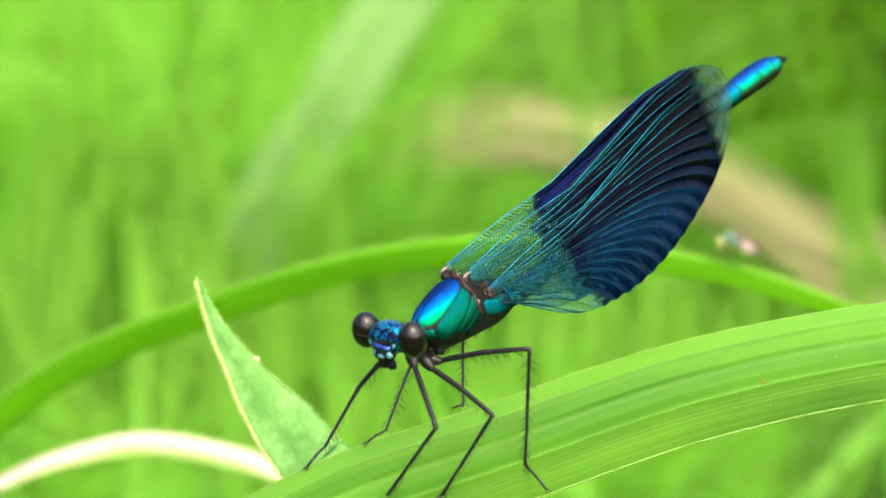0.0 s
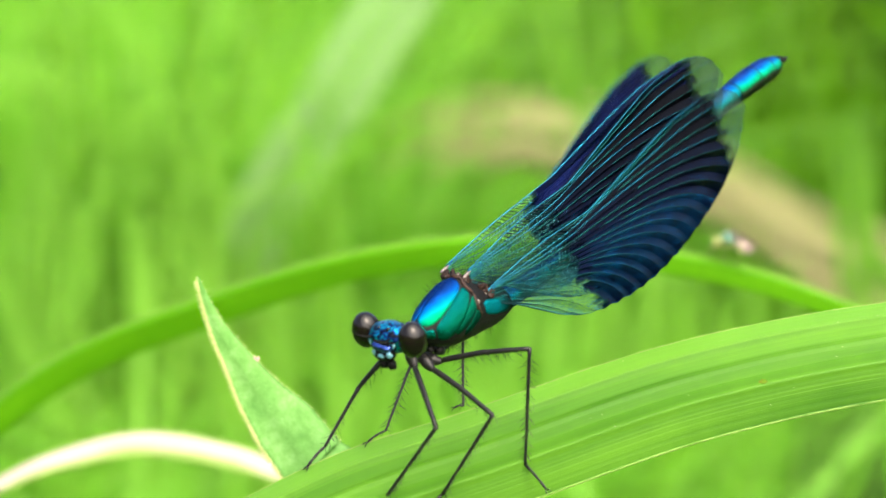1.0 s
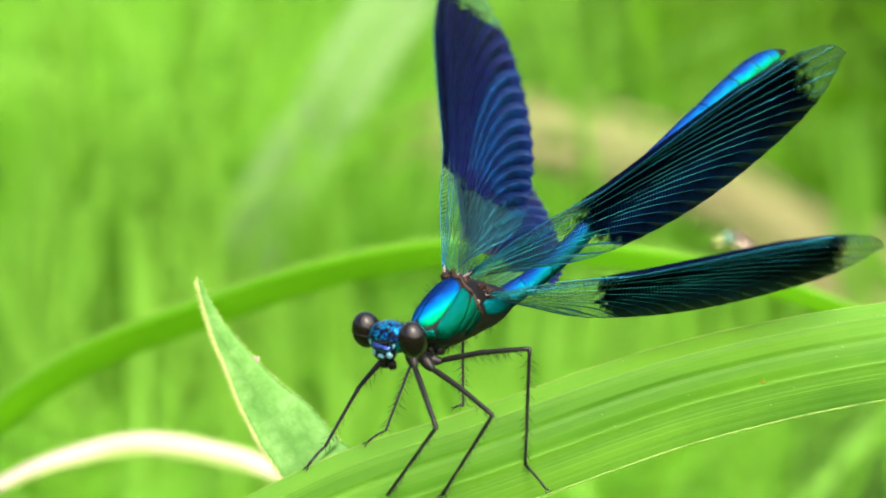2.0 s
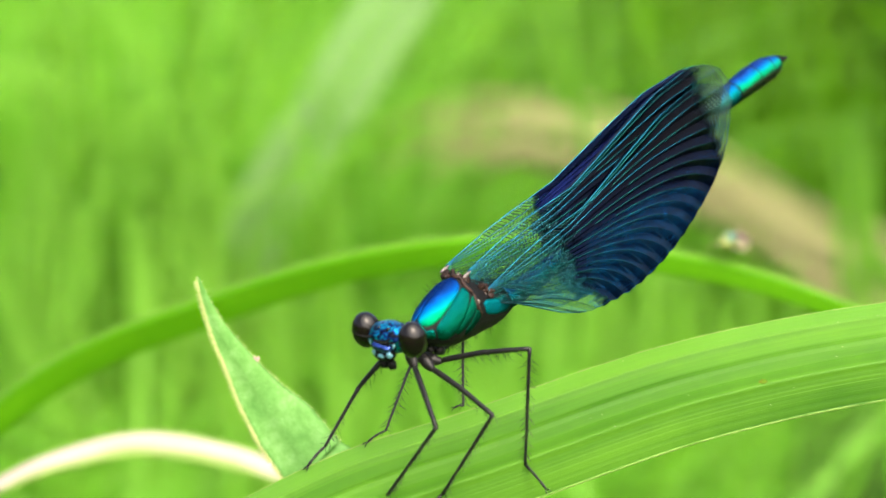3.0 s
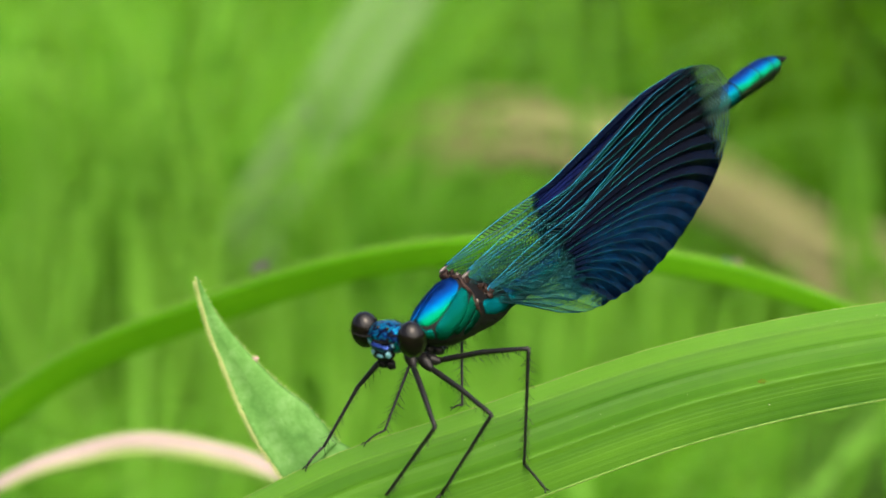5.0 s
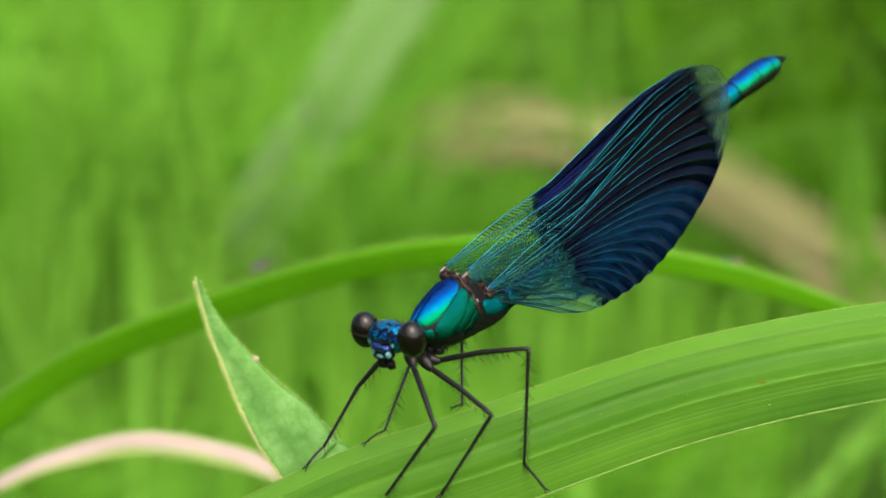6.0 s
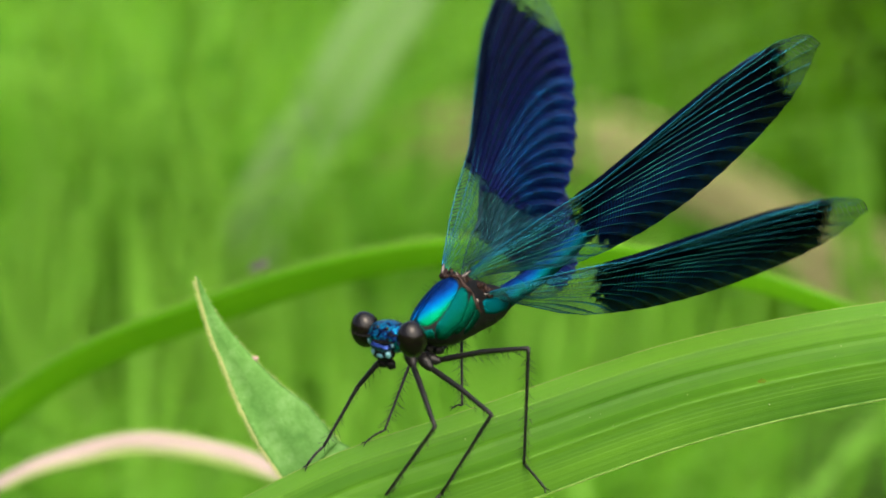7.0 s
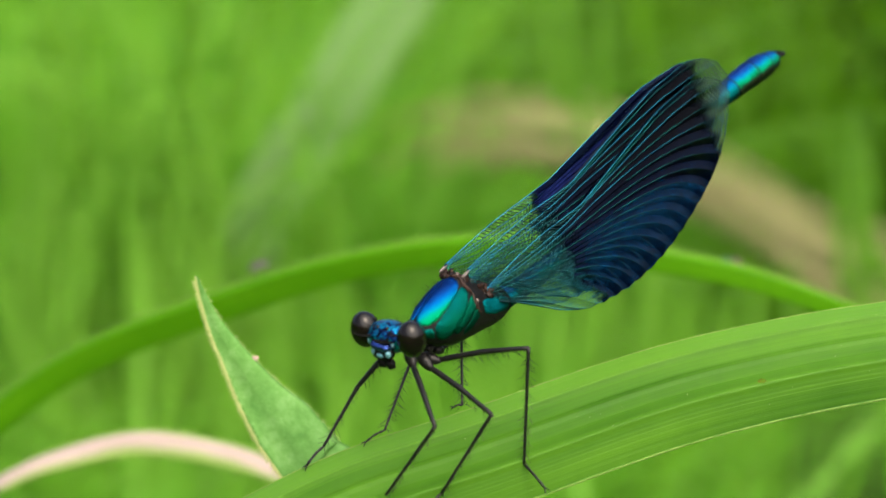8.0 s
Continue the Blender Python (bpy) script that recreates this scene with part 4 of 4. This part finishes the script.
def damselfly():
    body = new("damselfly")
    body.matrix_world = INSECT
    tagged(body, "metallic blue-green damselfly with dark blue wings on a sedge leaf", "damselfly")
    # thorax
    bm = bmesh.new()
    loft(bm, [[x, *thorax_at(x)[1:]] for x in (6.2 - 0.35 * i for i in range(29))])
    thorax = part("thorax", bm, CHITIN, body, "black thorax with blue and green metal plates")
    rnd = random.Random(31)
    for s in (1, -1):
        def turned(lo, hi):
            return (lo, hi) if s == 1 else (-27 - lo, -27 - hi)   # both sides meet at the keel, 13 degrees off the ridge

        part("back_plate", plate(5.95, 1.4, turned(-12.5, 63), turned(-12.5, 39), 0.17), BLUE_DORSAL, thorax, "shining blue plate turning green below")
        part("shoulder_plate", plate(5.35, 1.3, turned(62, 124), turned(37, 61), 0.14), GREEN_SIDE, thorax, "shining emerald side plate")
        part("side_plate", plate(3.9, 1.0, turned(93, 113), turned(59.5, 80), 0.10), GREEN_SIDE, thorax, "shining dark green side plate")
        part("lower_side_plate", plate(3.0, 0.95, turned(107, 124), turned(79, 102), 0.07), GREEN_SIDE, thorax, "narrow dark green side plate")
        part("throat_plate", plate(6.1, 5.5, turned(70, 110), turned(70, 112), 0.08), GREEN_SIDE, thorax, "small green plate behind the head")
        part("rear_plate", plate(0.4, -3.2, turned(74, 104), turned(60, 112), 0.10), REAR_SHEEN, thorax, "dull teal rear plate")
        bm = bmesh.new()
        crease = []
        for k in range(40):
            a = radians(turned(-8 + 2.75 * k, 0)[0])
            x = 1.12 + 0.10 * math.sin(k * 0.45) + rnd.uniform(-0.03, 0.03)
            _, zc, ry, rz = thorax_at(x)
            crease.append(mm(x, ry * ridge(a), zc + rz * math.cos(a)))
        tube(bm, crease, [(0.15 + 0.05 * math.sin(k * 0.45) + rnd.uniform(-0.03, 0.03)) * MM for k in range(len(crease))], 8)
        part("hinge_seam", bm, HINGE, thorax, "brown wrinkled seam below the wing roots")
        for a in (12, 74):
            bm = bmesh.new()
            b = radians(turned(a, 0)[0])
            _, zc, ry, rz = thorax_at(1.0)
            blob(bm, mm(1.0, (ry + 0.12) * ridge(b), zc + (rz + 0.12) * math.cos(b)), (0.11 * MM, 0.09 * MM, 0.18 * MM), None, 10, 8, lambda d: 1 + 0.25 * math.sin(d.x * 5 + d.z * 7))
            part("sclerite", bm, HINGE_PALE, thorax, "small pale hinge plate")
    bm = bmesh.new()
    blob(bm, mm(5.9, 0, -0.9), (0.7 * MM, 0.9 * MM, 0.75 * MM))
    part("collar", bm, GREEN_SIDE, thorax, "blue-green collar behind the head")
    rnd = random.Random(4)
    bm = bmesh.new()
    for i in range(16):
        f = i / 15
        for s in (1, -1):
            c = mm(0.8 - 2.0 * f + rnd.uniform(-0.2, 0.2), s * (0.3 + 0.95 * f + rnd.uniform(-0.25, 0.1)), 0.9 - 2.3 * f + rnd.uniform(-0.15, 0.1))
            turn = Euler((rnd.uniform(-1, 1), rnd.uniform(-1, 1), rnd.uniform(-1, 1))).to_matrix()
            blob(bm, c, (rnd.uniform(0.3, 0.6) * MM, rnd.uniform(0.12, 0.25) * MM, rnd.uniform(0.15, 0.4) * MM), turn, 12, 8, lambda d: 1 + 0.3 * math.sin(d.x * 6 + d.y * 9 + i))
    for x, y, z in ((0.4, 0.6, 1.05), (-0.4, 1.15, -1.1), (0.4, -1.7, 1.0), (-0.4, -1.2, -1.15)):
        for _ in range(5):
            blob(bm, mm(x + rnd.uniform(-0.1, 0.35), y * rnd.uniform(0.55, 1.0), z - rnd.uniform(0.1, 0.5)), [rnd.uniform(0.18, 0.4) * MM for _ in range(3)], None, 12, 8, lambda d: 1 + 0.3 * math.sin(d.x * 6 + d.y * 9))
    part("hinge_skin", bm, HINGE, thorax, "brownish wrinkled skin between the wing roots")
    bm = bmesh.new()
    for i in range(330):
        x, a = rnd.uniform(-3.2, 6.0), radians(rnd.choice((rnd.uniform(-60, 25), rnd.uniform(115, 240))))
        _, zc, ry, rz = thorax_at(x)
        p = mm(x, ry * ridge(a), zc + rz * math.cos(a))
        d = Vector((rnd.uniform(-0.3, 0.6), math.sin(a), math.cos(a))).normalized()
        tube(bm, [p, p + d * rnd.uniform(0.4, 0.95) * MM], [0.012 * MM, 0.004 * MM], 3)
    tagged(part("body_hair", bm, CHITIN, thorax, "fine dark hairs"), kind="stuff")
    # head
    bm = bmesh.new()
    blob(bm, mm(0, 0, 0), (1.35 * MM, 2.5 * MM, 1.25 * MM), None, 24, 14, lambda d: 1 - 0.12 * abs(d.y))
    head = part("head", bm, FACE, body, "blue metallic head with large dark eyes")
    head.matrix_basis = pose(8.6 * MM, -0.22 * MM, 0.15 * MM, 0, 0, 5)
    for s in (1, -1):
        bm = bmesh.new()
        blob(bm, mm(0.15, s * 2.26 + 0.06, 0.3), (1.16 * MM, 1.06 * MM, 1.46 * MM), None, 40, 26)
        part("eye", bm, EYE_MAT, head, "bulging glossy dark brown compound eye")
        bm = bmesh.new()
        p = mm(1.1, s * 0.85, 0.6)
        tube(bm, [p, p + mm(0.35, s * 0.15, 0.1), p + mm(0.9, s * 0.45, 0.55), p + mm(1.3, s * 0.75, 1.2)], [0.12 * MM, 0.09 * MM, 0.045 * MM, 0.015 * MM], 6)
        part("antenna", bm, CHITIN, head, "short black bristle-like antenna")
        bm = bmesh.new()
        blob(bm, mm(1.5, s * 0.72 + 0.16, -0.52), (0.16 * MM, 0.24 * MM, 0.27 * MM), Euler((0.3 * s, 0, 0.5 * s)).to_matrix(), 12, 8, lambda d: 1 + 0.2 * math.sin(d.y * 5 + d.z * 4))
        part("face_spot", bm, PALE_BLUE, head, "pale turquoise mouth plate")
        bm = bmesh.new()
        blob(bm, mm(1.15, s * 0.4 + 0.16, -1.75), (0.40 * MM, 0.36 * MM, 0.55 * MM), Euler((0, 0.5, s * 0.3)).to_matrix(), 14, 10, lambda d: 1 - 0.3 * max(0, -d.z) + 0.12 * math.sin(d.x * 6))
        part("jaw", bm, CHITIN, head, "black jaw")
        bm = bmesh.new()
        blob(bm, mm(1.05, s * 1.15, 0.05), (0.14 * MM, 0.12 * MM, 0.2 * MM), None, 10, 8)
        part("cheek_spot", bm, PALE_BLUE, head, "tiny pale spot beside the eye")
    bm = bmesh.new()
    blob(bm, mm(1.2, 0.18, 0.0), (0.56 * MM, 0.86 * MM, 0.30 * MM), Euler((-0.12, 0, 0)).to_matrix(), 28, 16, lambda d: (abs(d.x) ** 4 + abs(d.y) ** 4 + abs(d.z) ** 4) ** -0.25)
    part("brow_plate", bm, VIOLET, head, "violet-blue shining brow plate")
    bm = bmesh.new()
    blob(bm, mm(1.0, 0.18, 0.34), (0.5 * MM, 1.0 * MM, 0.14 * MM), None, 18, 10)
    part("brow_seam", bm, CHITIN, head, "black seam above the brow plate")
    bm = bmesh.new()
    blob(bm, mm(1.05, 0, -0.75), (0.66 * MM, 1.05 * MM, 0.68 * MM), None, 18, 10)
    part("upper_lip", bm, CHITIN, head, "black upper lip")
    bm = bmesh.new()
    blob(bm, mm(1.68, 0.16, -0.66), (0.12 * MM, 0.34 * MM, 0.17 * MM), None, 12, 8)
    part("lip_spot", bm, PALE_BLUE, head, "pale turquoise spot")
    for x, y, z in ((0.8, 0, 0.8), (0.5, 0.45, 1.05), (0.5, -0.45, 1.05)):
        bm = bmesh.new()
        blob(bm, mm(x, y, z), (0.17 * MM, 0.17 * MM, 0.15 * MM), None, 10, 6)
        part("ocellus", bm, EYE_MAT, head, "tiny dark bead eye")
    bm = bmesh.new()
    for i in range(60):
        d = Vector((rnd.uniform(-0.6, 1), rnd.uniform(-0.8, 0.8), rnd.uniform(0.2, 1))).normalized()
        p = mm(0, 0, 0) + Vector((d.x * 1.3, d.y * 2.0, d.z * 1.2)) * MM
        tube(bm, [p, p + d * rnd.uniform(0.4, 0.8) * MM], [0.014 * MM, 0.004 * MM], 3)
    tagged(part("head_hair", bm, CHITIN, head, "fine dark hairs"), kind="stuff")
    # abdomen
    line = [(0, 0, 0), (-4, 0, -0.2), (-8, 0, 0.05), (-12, 0, 0.75), (-16, 0, 1.5), (-20, 0, 2.1), (-24, 0, 2.6), (-28, 0, 2.98), (-32, 0, 3.28), (-36, 0, 3.35), (-39.5, 0, 3.1)]
    cuts = [0.0, 0.05, 0.13, 0.28, 0.43, 0.57, 0.70, 0.81, 0.885, 0.945, 0.985]
    girth = [(0, 0.95), (0.05, 0.9), (0.13, 0.84), (0.3, 0.80), (0.55, 0.80), (0.7, 0.87), (0.81, 1.04), (0.88, 1.18), (0.94, 1.12), (1.0, 0.74)]
    bm = bmesh.new()
    pts = [Vector(spline(line, i / 50)) * MM for i in range(50)]
    tube(bm, pts, [0.96 * MM * piece(i / 49, girth) for i in range(50)], 16)
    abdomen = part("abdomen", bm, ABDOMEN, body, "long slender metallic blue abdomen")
    for a, b in zip(cuts[:-1], cuts[1:]):
        bm = bmesh.new()
        pts, rad, middle = [], [], Vector(spline(line, (a + b) / 2)) * MM
        for i in range(13):
            f = i / 12
            t = a + (b - a) * (0.002 + 0.996 * f)
            pts.append(Vector(spline(line, t)) * MM - middle)
            rad.append(MM * piece(t, girth) * (1.0 + 0.02 * math.sin(math.pi * f)) * (0.99 if i in (0, 12) else 1) * (1.015 if i == 11 else 1))
        tube(bm, pts, rad, 20)
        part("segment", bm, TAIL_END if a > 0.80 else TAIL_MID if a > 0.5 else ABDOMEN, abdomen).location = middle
    for cut in (0.81, 0.885, 0.945):
        bm = bmesh.new()
        tube(bm, [Vector(spline(line, cut + d)) * MM for d in (-0.0016, -0.0006, 0.0006, 0.0016)], [MM * piece(cut, girth) * k for k in (0.99, 1.022, 1.022, 0.99)], 24)
        part("joint_ring", bm, CHITIN, abdomen, "thin black ring at a joint")
    tip = Vector(spline(line, 0.985)) * MM
    for s in (1, -1):
        bm = bmesh.new()
        tube(bm, [tip + mm(0.2, s * 0.3, 0.25), tip + mm(-0.5, s * 0.5, 0.3), tip + mm(-1.2, s * 0.4, 0.15), tip + mm(-1.75, s * 0.12, 0.0)], [0.22 * MM, 0.22 * MM, 0.17 * MM, 0.07 * MM], 8)
        part("clasper", bm, CHITIN, abdomen, "black pincer at the tail's tip")
    bm = bmesh.new()
    tube(bm, [tip + mm(0.3, 0, -0.4), tip + mm(-0.5, 0, -0.55), tip + mm(-1.0, 0, -0.45)], [0.3 * MM, 0.24 * MM, 0.08 * MM], 8)
    part("lower_clasper", bm, HINGE_PALE, abdomen, "pale lower clasper")
    abdomen.matrix_basis = pose(-3.4 * MM, 0, -3.5 * MM)
    # legs: hip, knee, ankle, toe in the insect's own millimetres
    leg(body, (6.4, -1.9, -2.3), (9.45, -4.6, -5.15), (13.3, -5.7, -8.55), (15.2, -5.95, -9.2), 0.21, 1, "slim black bristly foreleg")
    leg(body, (4.6, -1.2, -4.1), (3.6, -4.6, -6.4), (9.3, -2.9, -8.8), (10.9, -3.5, -9.05), 0.17, 2, "slim black bristly middle leg")
    leg(body, (7.3, 0.0, -3.1), (10.8, 4.85, -5.25), (13.6, 0.5, -11.1), (15.7, 0.2, -11.4), 0.21, 3, "slim black bristly foreleg")
    leg(body, (6.2, 0.55, -3.9), (7.05, 7.1, -5.9), (10.9, 3.75, -11.7), (13.1, 3.7, -12.2), 0.21, 4, "slim black bristly middle leg")
    leg(body, (5.1, 0.3, -4.05), (1.72, 7.0, -3.25), (5.0, 7.1, -11.85), (5.6, 9.4, -13.0), 0.21, 5, "slim black bristly hind leg")
    leg(body, (3.4, -0.9, -4.5), (-0.7, -2.7, -5.8), (3.85, 0.45, -9.0), (4.35, 0.05, -8.95), 0.17, 6, "slim black bristly hind leg")
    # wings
    # front and rear colours of each skin; the under one is darker
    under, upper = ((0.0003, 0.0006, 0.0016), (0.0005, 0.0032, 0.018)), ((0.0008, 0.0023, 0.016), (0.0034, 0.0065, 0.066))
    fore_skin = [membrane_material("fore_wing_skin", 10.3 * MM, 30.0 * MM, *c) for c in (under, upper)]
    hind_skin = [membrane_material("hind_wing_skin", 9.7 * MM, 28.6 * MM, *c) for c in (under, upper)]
    wings = {}
    for key, size, flip, skin in (("lf", 1.015, 1, fore_skin), ("lh", 0.964, 1, hind_skin), ("rf", 1.015, -1, fore_skin), ("rh", 0.964, -1, hind_skin)):
        wings[key] = wing(body, size, flip, skin, "dark blue veined forewing, clear at root and tip" if key[1] == "f" else "dark blue veined hindwing, clear at root and tip")
    return body, abdomen, wings


INSECT_BODY, TAIL, WINGS = damselfly()


# ---- flies on the arching leaf ----
def fly(label, body_mat, head_mat, size):
    f = new("fly")
    tagged(f, label, "fly")
    k = size
    bm = bmesh.new()
    blob(bm, mm(0.2 * k, 0, 1.65 * k), (0.8 * MM * k, 0.6 * MM * k, 0.65 * MM * k), None, 20, 12, lambda d: 1 + 0.06 * math.sin(d.x * 5))
    part("fly_thorax", bm, body_mat[0], f)
    bm = bmesh.new()
    blob(bm, mm(-1.35 * k, 0, 1.25 * k), (1.35 * MM * k, 0.6 * MM * k, 0.6 * MM * k), Euler((0, -0.4, 0)).to_matrix(), 20, 12, lambda d: 1 - 0.25 * max(0, -d.x))
    part("fly_abdomen", bm, body_mat[1], f)
    bm = bmesh.new()
    blob(bm, mm(1.15 * k, 0, 1.15 * k), (0.5 * MM * k, 0.62 * MM * k, 0.6 * MM * k))
    part("fly_head", bm, head_mat, f)
    for s in (1, -1):
        bm = bmesh.new()
        blob(bm, mm(-1.2 * k, s * 0.5 * k, 1.85 * k), (1.6 * MM * k, 0.5 * MM * k, 0.05 * MM * k), Euler((s * 0.5, -0.35, s * 0.15)).to_matrix(), 14, 6)
        part("fly_wing", bm, body_mat[2], f)
        for x, r in ((0.7, 0.9), (0.1, 0.2), (-0.4, -0.9)):
            bm = bmesh.new()
            tube(bm, [mm(x * k, s * 0.4 * k, 1.25 * k), mm((x + r * 0.5) * k, s * 1.1 * k, 1.3 * k), mm((x + r) * k, s * 1.4 * k, 0.0)], [0.13 * MM * k, 0.1 * MM * k, 0.06 * MM * k], 6)
            part("fly_leg", bm, body_mat[3], f)
    return f


PINK = plain_material("fly_pink_grey", (0.15, 0.11, 0.10), (0.27, 0.20, 0.18), 1500.0, 0.4)
FLY_GREEN = plain_material("fly_dark_green", (0.03, 0.08, 0.055), (0.07, 0.16, 0.11), 1500.0, 0.3, 0.6)
FLY_YELLOW = plain_material("fly_yellow", (0.13, 0.16, 0.03), (0.21, 0.24, 0.06), 1500.0, 0.5)
FLY_GREY = plain_material("fly_violet_grey", (0.06, 0.05, 0.06), (0.16, 0.12, 0.14), 1500.0, 0.4)
FLY_ONE = fly("small pinkish-grey fly with a yellow head on the arching leaf", (FLY_GREEN, PINK, PINK, FLY_YELLOW), FLY_YELLOW, 1.285)
FLY_TWO = fly("small dark violet-grey fly on the arching leaf", (FLY_GREY, FLY_GREY, FLY_GREY, FLY_GREY), FLY_GREY, 0.62)


# ---- what moves ----
SHUT = {"lf": (83.0, -0.5, 177.9), "lh": (85.4, -2.6, 177.6), "rf": (88.9, -0.4, 174.9), "rh": (92.5, -2.3, 175.2)}
SPREAD = {
    "lf": [(1.0, 80.1, -1.7, 179.0), (1.2, 91.2, -4.3, 175.3), (1.3, 93.4, -6.2, 173.3), (1.5, 100.3, -7.8, 168.3), (1.7, 106.7, -10.3, 161.3),
           (6.3, 84.3, -1.9, 178.1), (6.5, 95.5, -5.8, 173.5), (6.7, 102.6, -7.9, 167.8), (7.0, 114.6, -12.8, 154.9), (7.2, 119.7, -14.6, 145.5),
           (7.4, 122.9, -14.0, 138.1), (7.5, 124.3, -14.1, 134.6), (7.6, 110.4, -11.3, 147.6)],
    "lh": [(1.0, 88.4, -1.8, 175.2), (1.2, 96.2, -3.5, 167.5), (1.3, 99.1, -2.2, 165.1), (1.5, 107.9, 0.4, 157.7), (1.7, 118.9, 4.7, 149.3),
           (6.3, 92.0, -2.6, 171.7), (6.5, 100.1, -1.6, 165.4), (6.7, 108.6, 0.4, 158.1), (7.0, 123.9, 6.1, 146.6), (7.2, 129.4, 9.7, 139.5),
           (7.4, 131.6, 11.2, 131.3), (7.5, 131.0, 11.8, 128.6), (7.6, 129.2, 12.9, 122.1)],
    "rf": [(1.0, 93.3, -2.0, 175.4), (1.2, 85.1, -5.3, -179.8), (1.3, 83.3, -6.1, -177.7), (1.5, 76.0, -9.8, -171.8), (1.7, 70.9, -11.9, -161.9),
           (6.3, 91.0, -3.0, 176.6), (6.5, 81.3, -5.7, -178.5), (6.7, 75.1, -9.1, -173.0), (7.0, 60.7, -16.8, -157.3), (7.2, 59.9, -18.9, -145.0),
           (7.4, 58.5, -21.5, -134.1), (7.5, 58.1, -22.6, -129.5), (7.6, 72.4, -15.6, -144.2)],
    "rh": [(1.0, 88.9, -6.7, -176.9), (1.2, 80.9, -5.6, -167.9), (1.3, 77.6, -4.4, -163.9), (1.5, 67.8, -1.0, -153.9), (1.7, 56.7, 4.4, -149.3),
           (6.3, 85.2, -5.6, -173.7), (6.5, 76.4, -4.1, -164.0), (6.7, 67.3, -1.1, -154.9), (7.0, 50.4, 5.5, -149.3), (7.2, 44.0, 6.9, -140.9),
           (7.4, 41.0, 8.7, -131.1), (7.5, 43.5, 9.2, -128.0), (7.6, 46.7, 11.5, -120.5)],
}
ROOT = {"lf": (0.4, 0.61, 1.09), "lh": (-0.38, 1.17, -1.08), "rf": (0.38, -1.78, 1.03), "rh": (-0.4, -1.22, -1.14)}


def motions():
    for key, w in WINGS.items():
        x, y, z = (c * MM for c in ROOT[key])
        shut = SHUT[key]
        late = (shut[0], shut[1] - 1.0, shut[2])
        again = [(t - 5.15, *a) for t, *a in SPREAD[key] if t >= 7.0]
        rows = [(0.0, *shut), (0.9, *shut)] + SPREAD[key][:5] + again + [(2.56, *shut), (6.1, *shut)] + SPREAD[key][5:] + [(7.71, *late), (8.0, *late)]
        walk(w, [(t, pose(x, y, z, *a)) for t, *a in rows])
    walk(TAIL, [(t, pose(-3.4 * MM, 0, -3.5 * MM, 0, a - 1.65, 0)) for t, a in ((0, 0), (0.9, 0), (1.5, 0.5), (1.75, 0.9), (2.4, 1.1), (3.0, 0.1), (6.2, 0), (6.6, 0.4), (7.0, 0.9), (7.5, 1.1), (8.0, 0.7))])

    def on_leaf(px, py, y, turn, lean=0.0):
        return STAGE @ pose(*(c * MM for c in at(px, py, y)), 0, lean, turn)

    walk(FLY_ONE, [(0.0, on_leaf(1291, 456, 90, 180, -12)), (1.0, on_leaf(1285, 455, 90, 180, -12)), (1.7, on_leaf(1285, 455, 90, 185, -12)), (2.8, on_leaf(1292, 455, 90, 225, -8)),
                   (3.3, on_leaf(1292, 456, 90, 230, -8)), (3.8, on_leaf(1288, 474, 94.8, 232, -8)), (4.6, on_leaf(1288, 500, 98.3, 235, -8)), (8.0, on_leaf(1288, 500, 98.3, 235, -8))])
    walk(FLY_TWO, [(0.0, on_leaf(470, 525, 109, 160, 20)), (3.3, on_leaf(470, 525, 109, 160, 20)), (4.3, on_leaf(464, 488, 104.3, 165, 18)), (5.8, on_leaf(462, 483, 104.3, 170, 18)), (8.0, on_leaf(460, 483, 104.3, 170, 18))])


motions()
